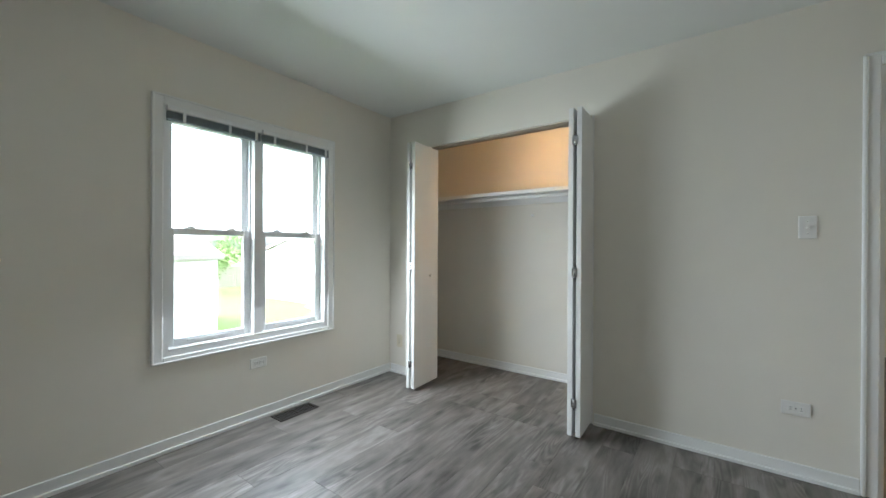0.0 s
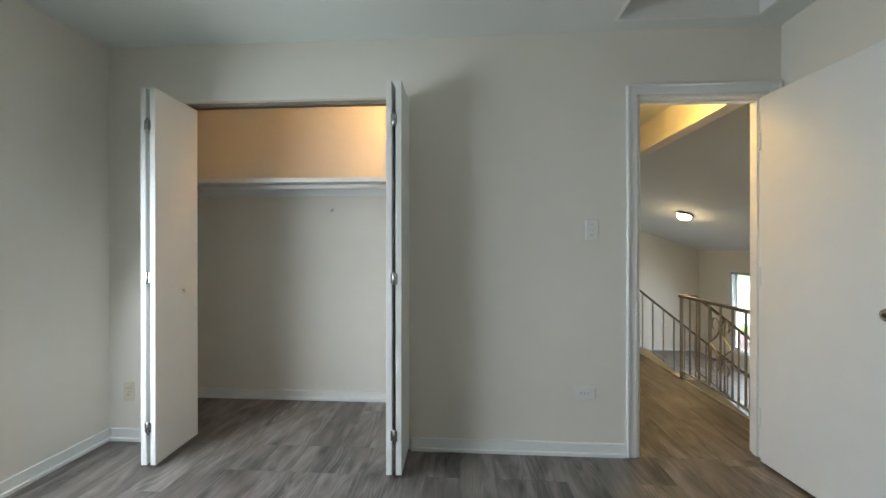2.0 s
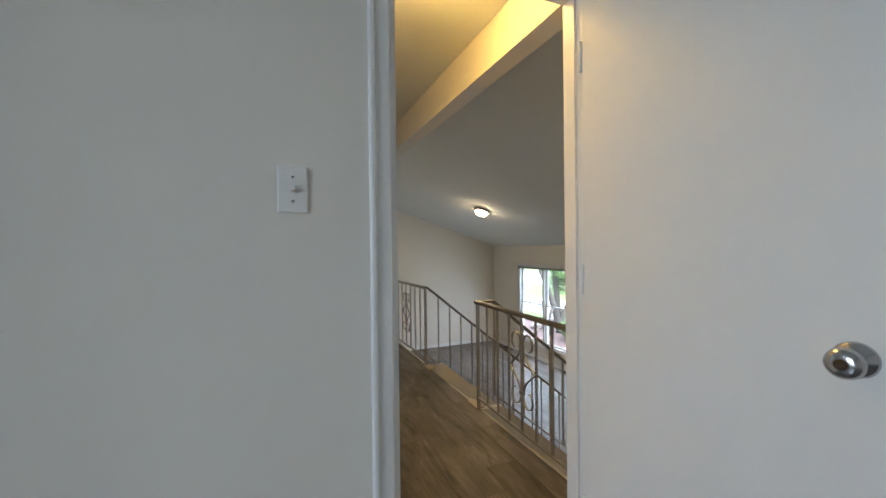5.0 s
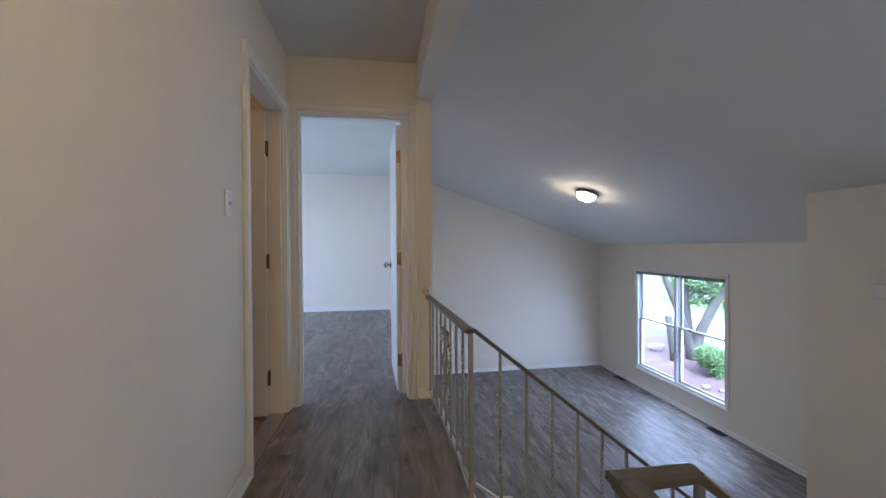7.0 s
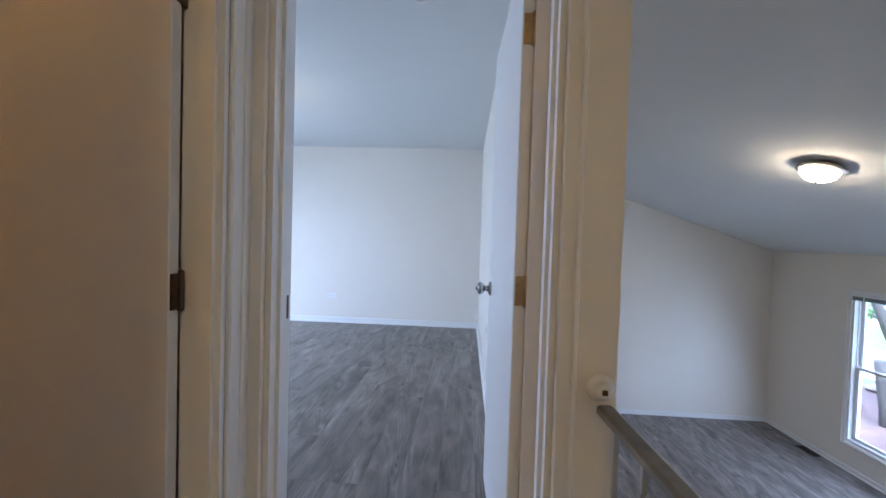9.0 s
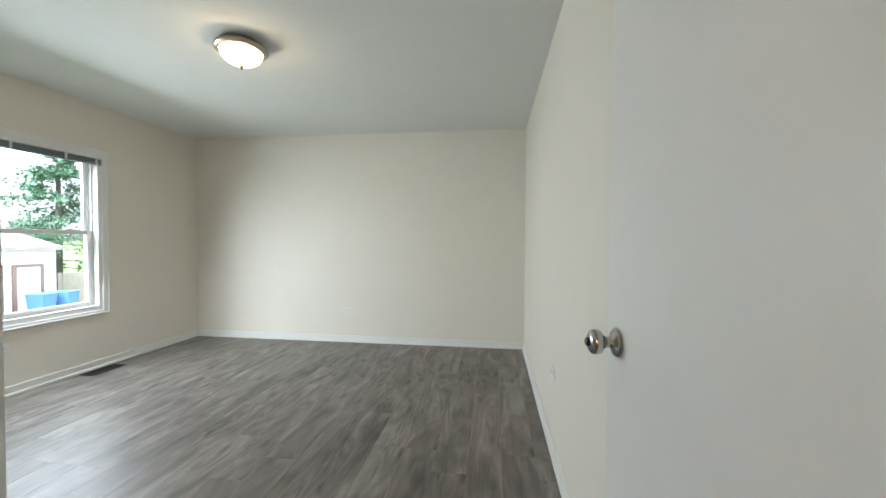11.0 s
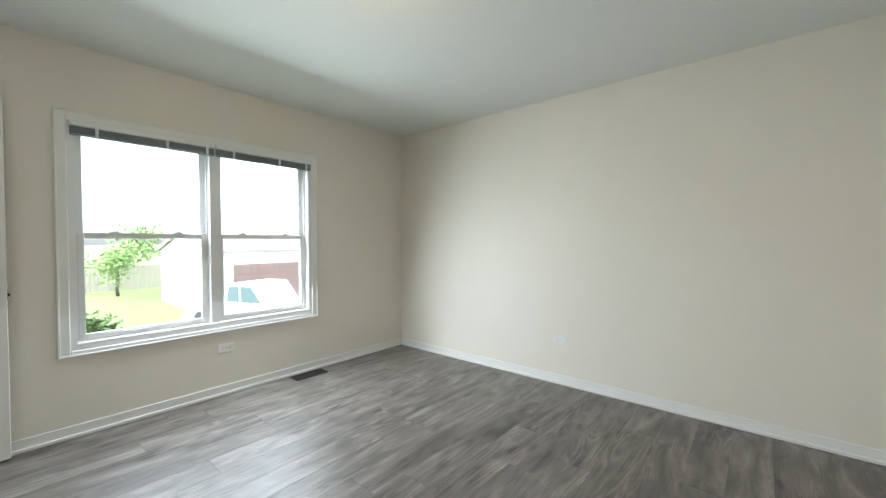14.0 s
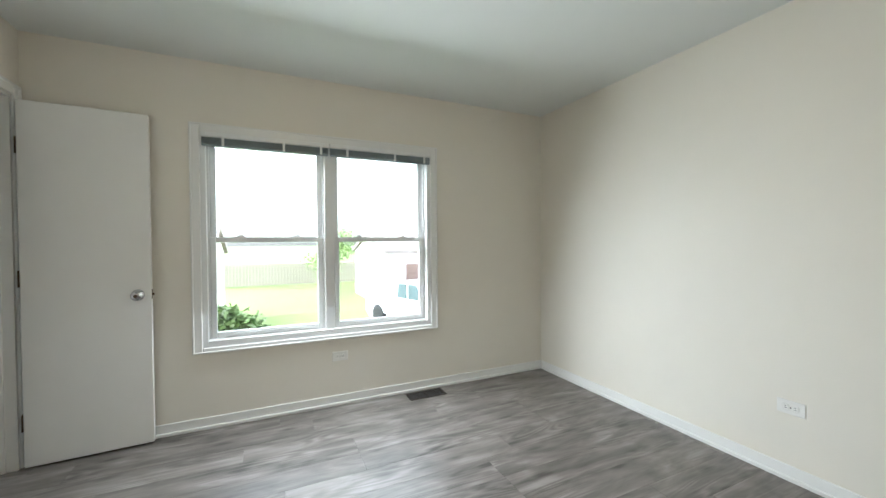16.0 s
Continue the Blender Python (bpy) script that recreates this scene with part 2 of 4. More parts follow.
def thing(name, m, label, category, group="", kind=""):
    ob = new(name)
    ob.matrix_world = m
    return tagged(ob, label, category, group, kind)


def structure(name, bm, material, label, category):
    return tagged(part(name, bm, material), label, category, kind="structure")


def boxes(*dims):
    bm = bmesh.new()
    for d in dims:
        box(bm, *d)
    return bm


# ---- the shell ----
H1, HH, H2 = 2.40, 2.44, 2.37      # ceiling heights: first bedroom, hall, second bedroom
LF, EF = -1.88, -1.50              # living room floor, entry floor
XE, YN = 9.08, 9.57                # living room's outer walls


def slope(x):
    return 1.13 + 0.335 * (XE - x)


def wall_x(name, y0, y1, x0, x1, z0, z1, holes=(), label="warm white painted plaster wall"):
    """A wall along x with through openings (x0, x1, z0, z1)."""
    bm, at = bmesh.new(), x0
    for a, b, c, d in sorted(holes):
        box(bm, at, y0, z0, a, y1, z1)
        if c > z0:
            box(bm, a, y0, z0, b, y1, c)
        box(bm, a, y0, d, b, y1, z1)
        at = b
    box(bm, at, y0, z0, x1, y1, z1)
    return structure(name, bm, WALL, label, "wall")


def wall_y(name, x0, x1, y0, y1, z0, z1, holes=(), label="warm white painted plaster wall"):
    bm, at = bmesh.new(), y0
    for a, b, c, d in sorted(holes):
        box(bm, x0, at, z0, x1, a, z1)
        if c > z0:
            box(bm, x0, a, z0, x1, b, c)
        box(bm, x0, a, d, x1, b, z1)
        at = b
    box(bm, x0, at, z0, x1, y1, z1)
    return structure(name, bm, WALL, label, "wall")


W1 = (-1.835, -0.72, 0.54, 1.965)     # window openings: along the wall, and up
W2 = (4.875, 6.475, 0.525, 1.915)
WL = (6.02, 8.16, -1.475, 0.59)
CL = (0.46, 1.86, 2.06)              # closet opening
D1 = (3.15, 3.85, 2.03)              # first bedroom's door
D2 = (3.16, 3.942, 2.06)              # second bedroom's door
BD = (2.79, 3.475, 2.03)              # bathroom door
D3 = (0.09, 0.67, 1.99)               # second bedroom's closet door
FD = (1.74, 2.64, 0.56)              # front door

wall_y("wall_west_1", -0.15, 0, -3.75, 0.78, -0.3, 2.7, [W1])
wall_x("wall_closet", 0, 0.11, 0, 4.125, -0.3, 2.7, [(CL[0], CL[1], -0.3, CL[2]), (D1[0], D1[1], -0.3, D1[2])])
wall_y("wall_east_1", 3.92, 4.125, -3.75, 0, -1.95, 3.0)
wall_x("wall_south_1", -3.75, -3.6, 0, 3.92, -0.3, 2.7)
wall_x("wall_closet_back", 0.68, 0.78, 0, 2.45, -0.3, 2.7)
wall_y("wall_closet_end", 2.35, 2.45, 0.11, 0.68, -0.3, 2.7)
wall_y("wall_hall_west", 3.0, 3.1, 0.11, 3.57, -0.3, 2.7, [(BD[0], BD[1], -0.3, BD[2])])
wall_x("wall_hall_north", 3.57, 3.68, 2.4, 4.108, -0.3, 3.0, [(D2[0], D2[1], -0.3, D2[2])])
wall_x("wall_bath_north", 3.57, 3.68, 1.1, 2.4, -0.3, 2.7)
wall_y("wall_bath_west", 1.0, 1.1, 2.1, 3.68, -0.3, 2.7)
wall_x("wall_bath_south", 2.1, 2.2, 1.1, 3.0, -0.3, 2.7)
wall_x("wall_closet_front_2", 3.94, 4.04, 0, 2.4, -0.3, 2.7, [(D3[0], D3[1], -0.3, D3[2])])
wall_y("wall_return_2", 2.3, 2.4, 3.68, 3.94, -0.3, 2.7)
wall_x("wall_closet_rear_2", 3.1, 3.2, 0, 1.0, -0.3, 2.7)
wall_y("wall_west_2", -0.15, 0, 3.1, 7.76, -0.3, 2.7, [W2])
wall_y("wall_west_3", -0.15, 0, 0.78, 3.1, -0.3, 2.7)
wall_y("wall_foundation_west", -0.15, 0, -3.75, 7.76, -2.2, -0.3, label="painted foundation wall below the bedrooms")
wall_x("wall_foundation_south", -3.75, -3.6, 0, 4.125, -2.2, -0.3, label="painted foundation wall below the bedrooms")
wall_x("wall_foundation_north", 7.61, 7.76, 0, 3.885, -2.2, -0.3, label="painted foundation wall below the bedrooms")
wall_x("wall_north_2", 7.61, 7.76, 0, 3.885, -0.3, 2.7)
wall_y("wall_east_2", 3.885, 4.108, 3.68, 9.72, -1.95, 3.0)
wall_y("wall_east_living", XE, XE + 0.15, -1.2, 9.72, -2.1, 1.35, [(WL[0], WL[1], WL[2], WL[3]), (FD[0], FD[1], EF, FD[2])])
wall_x("wall_north_living", YN, YN + 0.15, 4.125, XE, -2.1, 3.0)
wall_x("wall_south_living", -1.2, -1.05, 4.125, XE, -2.1, 3.0)
wall_y("wall_below_hall", 4.0, 4.125, 0, 3.68, -1.95, -0.24)

# the coat closet's block beside the entry, cut to the sloping ceiling
bm = bmesh.new()
vs = [bm.verts.new(c) for c in ((7.72, 2.775, LF), (XE, 2.775, LF), (XE, 3.83, LF), (7.72, 3.83, LF),
                                (7.72, 2.775, slope(7.72) + 0.03), (XE, 2.775, slope(XE) + 0.03), (XE, 3.83, slope(XE) + 0.03), (7.72, 3.83, slope(7.72) + 0.03))]
for q in ((0, 3, 2, 1), (4, 5, 6, 7), (0, 1, 5, 4), (1, 2, 6, 5), (2, 3, 7, 6), (3, 0, 4, 7)):
    bm.faces.new([vs[i] for i in q])
structure("wall_coat_closet", bm, WALL, "warm white painted block of the coat closet", "wall")

# ceilings
HATCH = (2.985, 3.735, -0.78, -0.10)
structure("ceiling_bedroom_1", boxes((0, -3.6, H1, HATCH[0], 0, H1 + 0.1), (HATCH[1], -3.6, H1, 3.92, 0, H1 + 0.1),
          (HATCH[0], -3.6, H1, HATCH[1], HATCH[2], H1 + 0.1), (HATCH[0], HATCH[3], H1, HATCH[1], 0, H1 + 0.1), (0, 0.11, H1, 2.35, 0.68, H1 + 0.1)),
          CEIL, "white painted flat ceiling", "ceiling")
structure("ceiling_hall", boxes((3.1, 0.11, HH, 4.0, 3.57, HH + 0.1), (1.1, 2.2, HH, 3.0, 3.57, HH + 0.1)), CEIL, "white painted hall ceiling", "ceiling")
structure("ceiling_bedroom_2", boxes((0, 3.68, H2, 3.885, 7.61, H2 + 0.1), (0, 3.2, H2, 1.0, 3.68, H2 + 0.1)), CEIL, "white painted flat ceiling", "ceiling")
bm = bmesh.new()
x0, x1 = 4.0, XE + 0.2
vs = [bm.verts.new((x, y, slope(x) + h)) for x in (x0, x1) for y in (-1.2, 9.72) for h in (0, 0.12)]
for q in ((0, 1, 3, 2), (4, 6, 7, 5), (0, 4, 5, 1), (2, 3, 7, 6), (0, 2, 6, 4), (1, 5, 7, 3)):
    bm.faces.new([vs[i] for i in q])
structure("ceiling_living", bm, CEIL, "white painted sloping vaulted ceiling", "ceiling")
structure("beam", boxes((4.0, 0.11, 2.175, 4.125, 3.57, 2.95)), WALL, "painted beam between hall and vaulted room", "beam")

# unseen slab added over the upper rooms: daylight comes by the openings alone
structure("roof", boxes((-0.5, -4.0, 2.95, 4.0, 8.0, 3.05)), ROOFING, "unseen slab over the upper rooms that blocks daylight", "roof")

# attic hatch: a lined recess with a panel
hatch = thing("attic_hatch", pose(0, 0, 0), "white painted attic hatch recessed in the ceiling", "hatch")
a, b, c, d = HATCH
part("lining", boxes((a - 0.003, c, H1 - 0.003, a + 0.015, d, H1 + 0.2), (b - 0.015, c, H1 - 0.003, b + 0.003, d, H1 + 0.2),
     (a + 0.015, c - 0.003, H1 - 0.003, b - 0.015, c + 0.015, H1 + 0.2), (a + 0.015, d - 0.015, H1 - 0.003, b - 0.015, d + 0.003, H1 + 0.2)), TRIM, hatch)
part("panel", boxes((a + 0.015, c + 0.015, H1 + 0.16, b - 0.05, d - 0.015, H1 + 0.19)), CEIL, hatch)
# a solid black strip paints the shade of the gap beside the panel
part("gap", boxes((b - 0.05, c + 0.015, H1 + 0.165, b - 0.015, d - 0.015, H1 + 0.19)), BLACK, hatch, "black strip for the shade in the gap beside the panel")


# baseboards: a board with a shoe moulding
def baseboard(name, runs, z=0.0):
    """runs: (x0, y0, x1, y1, nx, ny), n pointing into the room."""
    bm = bmesh.new()
    for ax, ay, bx, by, nx, ny in runs:
        for t, h in ((0.011, 0.074), (0.022, 0.02)):
            x0, x1 = min(ax, bx) + (min(nx, 0) * t), max(ax, bx) + (max(nx, 0) * t)
            y0, y1 = min(ay, by) + (min(ny, 0) * t), max(ay, by) + (max(ny, 0) * t)
            box(bm, x0, y0, z - 0.002, x1, y1, z + h, bevel=0.003)
    return structure(name, bm, TRIM, "white painted baseboard with shoe moulding", "baseboard")


baseboard("baseboard_bedroom_1", [(0, -3.6, 0, 0, 1, 0), (0.025, 0, 0.45, 0, 0, -1), (1.87, 0, 3.085, 0, 0, -1), (3.92, -3.6, 3.92, -0.02, -1, 0), (0, -3.6, 3.9, -3.6, 0, 1)])
baseboard("baseboard_closet", [(0, 0.68, 2.35, 0.68, 0, -1), (0, 0.12, 0, 0.65, 1, 0), (2.35, 0.12, 2.35, 0.65, -1, 0)])
baseboard("baseboard_hall", [(3.1, 0.13, 3.1, 2.765, 1, 0), (4.0, 3.57, 4.105, 3.57, 0, -1)])
baseboard("baseboard_bedroom_2", [(0, 4.06, 0, 7.61, 1, 0), (0.025, 7.61, 3.86, 7.61, 0, -1), (3.885, 3.7, 3.885, 7.61, -1, 0), (0.74, 4.04, 2.38, 4.04, 0, 1)])
baseboard("baseboard_living", [(4.125, YN, XE, YN, 0, -1), (XE, 3.85, XE, YN - 0.03, -1, 0), (4.125, 3.6, 4.125, YN - 0.03, 1, 0), (7.72, 2.775, 7.72, 3.83, -1, 0)], LF)
baseboard("baseboard_entry", [(7.74, 2.775, 8.16, 2.775, 0, -1), (XE, 2.71, XE, 2.75, -1, 0)], EF)


# door casings and jambs
def casing_x(name, x0, x1, top, y, ny, w=0.06, right=None):
    """Casing round an opening in a wall along x, on the face y with normal ny."""
    right = w if right is None else right
    bm, t = bmesh.new(), 0.016 * ny
    lo, hi = sorted((y, y + t))
    lo2, hi2 = sorted((y, y + 0.024 * ny))
    box(bm, x0 - w, lo, 0, x0 - 0.004, hi, top + w, bevel=0.004)
    box(bm, x1 + 0.004, lo, 0, x1 + right, hi, top + w, bevel=0.004)
    box(bm, x0 - 0.004, lo, top + 0.004, x1 + 0.004, hi, top + w, bevel=0.004)
    box(bm, x0 - w - 0.002, lo2, 0, x0 - w + 0.014, hi2, top + w, bevel=0.004)
    box(bm, x0 - w - 0.002, lo2, top + w - 0.014, x1 + right + 0.002, hi2, top + w + 0.002, bevel=0.004)
    if right > 0.03:
        box(bm, x1 + right - 0.014, lo2, 0, x1 + right + 0.002, hi2, top + w, bevel=0.004)
    return structure(name, bm, TRIM, "white painted door casing", "trim")


def casing_y(name, y0, y1, top, x, nx, w=0.06, z=0.0, far=None):
    far = w if far is None else far
    bm, t = bmesh.new(), 0.016 * nx
    lo, hi = sorted((x, x + t))
    lo2, hi2 = sorted((x, x + 0.024 * nx))
    box(bm, lo, y0 - w, z, hi, y0 - 0.004, top + w, bevel=0.004)
    box(bm, lo, y1 + 0.004, z, hi, y1 + far, top + w, bevel=0.004)
    box(bm, lo, y0 - 0.004, top + 0.004, hi, y1 + 0.004, top + w, bevel=0.004)
    box(bm, lo2, y0 - w - 0.002, z, hi2, y0 - w + 0.014, top + w, bevel=0.004)
    box(bm, lo2, y1 + far - 0.014, z, hi2, y1 + far + 0.002, top + w, bevel=0.004)
    box(bm, lo2, y0 - w, top + w - 0.014, hi2, y1 + far, top + w + 0.002, bevel=0.004)
    return structure(name, bm, TRIM, "white painted door casing", "trim")


def jamb_x(name, x0, x1, top, y0, y1, stop_y):
    return structure(name, boxes((x0 - 0.002, y0 - 0.003, 0, x0 + 0.014, y1 + 0.003, top), (x1 - 0.014, y0 - 0.003, 0, x1 + 0.002, y1 + 0.003, top),
                     (x0 + 0.014, y0 - 0.003, top - 0.014, x1 - 0.014, y1 + 0.003, top + 0.002),
                     (x0 + 0.014, stop_y, 0, x0 + 0.025, stop_y + 0.035, top - 0.014), (x1 - 0.025, stop_y, 0, x1 - 0.014, stop_y + 0.035, top - 0.014),
                     (x0 + 0.025, stop_y, top - 0.025, x1 - 0.025, stop_y + 0.035, top - 0.014)), TRIM, "white painted door jamb with stop", "trim")


def jamb_y(name, y0, y1, top, x0, x1, stop_x):
    return structure(name, boxes((x0 - 0.003, y0 - 0.002, 0, x1 + 0.003, y0 + 0.014, top), (x0 - 0.003, y1 - 0.014, 0, x1 + 0.003, y1 + 0.002, top),
                     (x0 - 0.003, y0 + 0.014, top - 0.014, x1 + 0.003, y1 - 0.014, top + 0.002),
                     (stop_x, y0 + 0.014, 0, stop_x + 0.035, y0 + 0.025, top - 0.014), (stop_x, y1 - 0.025, 0, stop_x + 0.035, y1 - 0.014, top - 0.014)),
                     TRIM, "white painted door jamb with stop", "trim")


casing_x("trim_door_1", D1[0], D1[1], D1[2], 0, -1, right=0.06)
casing_x("trim_door_1_hall", D1[0], D1[1], D1[2], 0.11, 1, w=0.045, right=0.06)
jamb_x("jamb_door_1", D1[0], D1[1], D1[2], 0, 0.11, 0.045)
casing_x("trim_door_2", D2[0], D2[1], D2[2], 3.57, -1, w=0.055)
casing_x("trim_door_2_bedroom", D2[0], D2[1], D2[2], 3.68, 1, w=0.055, right=0.0)
jamb_x("jamb_door_2", D2[0], D2[1], D2[2], 3.57, 3.68, 3.60)
casing_y("trim_bath_door", BD[0], BD[1], BD[2], 3.1, 1, w=0.065, far=0.06)
jamb_y("jamb_bath_door", BD[0], BD[1], BD[2], 3.0, 3.1, 3.05)
casing_x("trim_closet_door_2", D3[0], D3[1], D3[2], 4.04, 1)
jamb_x("jamb_closet_door_2", D3[0], D3[1], D3[2], 3.94, 4.04, 3.96)
casing_y("trim_front_door", FD[0], FD[1], FD[2], XE, -1, w=0.07, z=EF)
structure("threshold_bath", boxes((3.0, BD[0] + 0.015, -0.002, 3.105, BD[1] - 0.015, 0.012)), CHROME, "metal threshold strip at the bathroom door", "threshold")


# ---- windows ----
def window(name, m, w, h, depth=0.15, case=0.056, label="white vinyl twin double-hung window in a white casing"):
    """Twin double-hung unit. Local x along the wall, y outward, z up from the opening's sill; the wall's room face is y = 0."""
    win = tagged(thing(name, m, label, "window"), kind="structure")
    bm = bmesh.new()
    t = 0.016
    low = case - 0.022
    for x0, z0, x1, z1 in ((-case, -low, 0, h + case), (w, -low, w + case, h + case), (0, h, w, h + case), (0, -low, w, 0)):
        box(bm, x0, -t, z0, x1, 0.0, z1, bevel=0.004)
    for x0, z0, x1, z1 in ((-case, -low, -case + 0.012, h + case), (w + case - 0.012, -low, w + case, h + case), (-case, h + case - 0.012, w + case, h + case), (-case, -low, w + case, -low + 0.012)):
        box(bm, x0, -t - 0.007, z0, x1, -t + 0.002, z1, bevel=0.003)
    part("window_casing", bm, TRIM, win)
    bm = bmesh.new()
    f = 0.03
    box(bm, -0.001, -0.004, -0.001, f, depth, h + 0.001)
    box(bm, w - f, -0.004, -0.001, w + 0.001, depth, h + 0.001)
    box(bm, f, -0.004, h - f, w - f, depth, h + 0.001)
    box(bm, f, -0.004, -0.001, w - f, depth, f)
    mid, mw = w / 2, 0.06
    box(bm, mid - mw / 2, 0.006, f, mid + mw / 2, depth, h - f)
    for x in (f, mid + mw / 2):      # balance tracks
        for dx in (0, (w - mw) / 2 - f - 0.012):
            box(bm, x + dx, 0.05, f, x + dx + 0.012, 0.062, h - f)
            box(bm, x + dx, 0.086, f, x + dx + 0.012, 0.096, h - f)
    part("window_frame", bm, VINYL, win)
    bm = bmesh.new()
    box(bm, f, -0.003, f, w - f, 0.06, f + 0.012, bevel=0.004)
    part("window_sill", bm, TRIM, win)
    meet = h * 0.503
    for s in (0, 1):
        a, b = (f + 0.012, mid - mw / 2 - 0.012) if s == 0 else (mid + mw / 2 + 0.012, w - f - 0.012)
        for up in (0, 1):
            z0, z1, y0 = (f + 0.012, meet + 0.018, 0.052) if not up else (meet - 0.018, h - f - 0.002, 0.088)
            st, bm = 0.035, bmesh.new()
            box(bm, a, y0, z0, a + st, y0 + 0.03, z1, bevel=0.003)
            box(bm, b - st, y0, z0, b, y0 + 0.03, z1, bevel=0.003)
            box(bm, a + st, y0, z0, b - st, y0 + 0.03, z0 + (0.04 if not up else 0.034), bevel=0.003)
            box(bm, a + st, y0, z1 - 0.034, b - st, y0 + 0.03, z1, bevel=0.003)
            sash = part("sash", bm, VINYL, win)
            pane = part("pane", boxes((a + st - 0.004, y0 + 0.012, z0 + 0.03, b - st + 0.004, y0 + 0.016, z1 - 0.03)), GLASS, sash)
            pane.visible_shadow = False
            if not up:
                for k in (0.25, 0.75):
                    bm, cx = bmesh.new(), a + (b - a) * k
                    box(bm, cx - 0.03, y0 - 0.004, z1, cx + 0.03, y0 + 0.026, z1 + 0.006, bevel=0.002)
                    box(bm, cx - 0.012, y0, z1 + 0.006, cx + 0.022, y0 + 0.02, z1 + 0.016, bevel=0.004)
                    part("sash_lock", bm, VINYL, sash)
                bm = bmesh.new()
                box(bm, a + 0.1, y0 - 0.01, z0 + 0.02, b - 0.1, y0, z0 + 0.03, bevel=0.003)
                part("lift_rail", bm, VINYL, sash)
    return win


def blind(m, w, group):
    """A raised mini blind: headrail, bunched slats, bottom rail. Local x along, y outward, hung from z = 0."""
    bl = thing("mini_blind", m, "grey aluminium mini blind fully raised", "blind", group)
    bm = bmesh.new()
    box(bm, 0.003, -0.022, -0.03, w - 0.003, 0.012, 0, bevel=0.004)
    part("headrail", bm, VINYL, bl, "white metal headrail")
    bm = bmesh.new()
    for i in range(11):
        z = -0.034 - i * 0.0036
        box(bm, 0.006, -0.016 + 0.0015 * (i % 2), z - 0.0016, w - 0.006, 0.009 + 0.0015 * (i % 2), z)
    part("slats", bm, BLIND, bl)
    bm = bmesh.new()
    box(bm, 0.006, -0.017, -0.086, w - 0.006, 0.010, -0.074, bevel=0.003)
    part("bottom_rail", bm, BLIND, bl)
    for k in (0.16, 0.62, 0.93):
        bm = bmesh.new()
        box(bm, w * k - 0.008, -0.026, -0.084, w * k + 0.008, -0.018, -0.022, bevel=0.002)
        part("tape", bm, VINYL, bl, "white cord clip")
    return bl


def window_blinds(m, w, h, group):
    mid = w / 2
    blind(m @ pose(0.008, -0.016, h - 0.002), mid - 0.010, group)
    blind(m @ pose(mid + 0.002, -0.016, h - 0.002), mid - 0.010, group)


def west(o):
    return pose(0, o[0], o[2], 0, 0, 90)


window("window_1", west(W1), W1[1] - W1[0], W1[3] - W1[2])
window_blinds(west(W1), W1[1] - W1[0], W1[3] - W1[2], "blinds of the first bedroom")
window("window_2", west(W2), W2[1] - W2[0], W2[3] - W2[2])
window_blinds(west(W2), W2[1] - W2[0], W2[3] - W2[2], "blinds of the second bedroom")
ML = pose(XE, WL[1], WL[2], 0, 0, -90)
window("window_3", ML, WL[1] - WL[0], WL[3] - WL[2])
window_blinds(ML, WL[1] - WL[0], WL[3] - WL[2], "blinds of the living room")


# ---- doors ----
def knob_on(parent, x, z, y, out):
    """A door knob with rose, spindle and a faceted turn button, on the face y, pointing out along y."""
    bm = bmesh.new()
    lathe(bm, [(0.033, 0), (0.033, 0.004), (0.028, 0.009), (0.014, 0.012), (0.012, 0.026), (0.018, 0.032), (0.026, 0.038), (0.0285, 0.048), (0.026, 0.058), (0.018, 0.063), (0.009, 0.0635)],
          24, pose(x, y, z, -90 if out > 0 else 90, 0, 0))
    k = part("door_handle", bm, CHROME, parent, "satin chrome door knob")
    bm = bmesh.new()
    lathe(bm, [(0.010, 0.0636), (0.010, 0.067), (0.007, 0.070)], 12, pose(x, y, z, -90 if out > 0 else 90, 0, 0))
    part("button", bm, BRONZE, k)


def door_leaf(name, m, w, h, label, hinge=BRONZE, knob_z=0.92, flip=1, knobs=True):
    """A flush leaf. Local x from the hinge, thickness along y from 0 to flip * 0.035."""
    door = tagged(thing(name, m, label, "door"), kind="structure")
    lo, hi = sorted((0, flip * 0.035))
    bm = bmesh.new()
    box(bm, 0.003, lo, 0.012, w, hi, h, bevel=0.0025)
    part("leaf", bm, DOOR, door)
    if knobs:
        knob_on(door, w - 0.065, knob_z, hi, 1)
        knob_on(door, w - 0.065, knob_z, lo, -1)
        bm = bmesh.new()
        box(bm, w - 0.001, (lo + hi) / 2 - 0.012, knob_z - 0.028, w + 0.0015, (lo + hi) / 2 + 0.012, knob_z + 0.028)
        box(bm, w, (lo + hi) / 2 - 0.006, knob_z - 0.008, w + 0.011, (lo + hi) / 2 + 0.006, knob_z + 0.008, bevel=0.002)
        part("latch", bm, BRONZE, door, "dark latch plate")
    for z in (0.25, 1.02, h - 0.24):
        bm = bmesh.new()
        lathe(bm, [(0.006, z - 0.05), (0.0075, z - 0.044), (0.0075, z + 0.044), (0.006, z + 0.05)], 10, pose(-0.002, lo if flip > 0 else hi, 0))
        box(bm, -0.004, lo - 0.001, z - 0.044, 0.0028, hi - 0.004, z + 0.044)
        part("hinge", bm, hinge, door)
    return door


# first bedroom: the leaf stands open along the east wall
door_leaf("door_1", pose(3.795, -0.020, 0, 0, 0, -86.0), 0.705, 2.0, "white flush door standing open along the wall", TRIM, 0.92, 1)
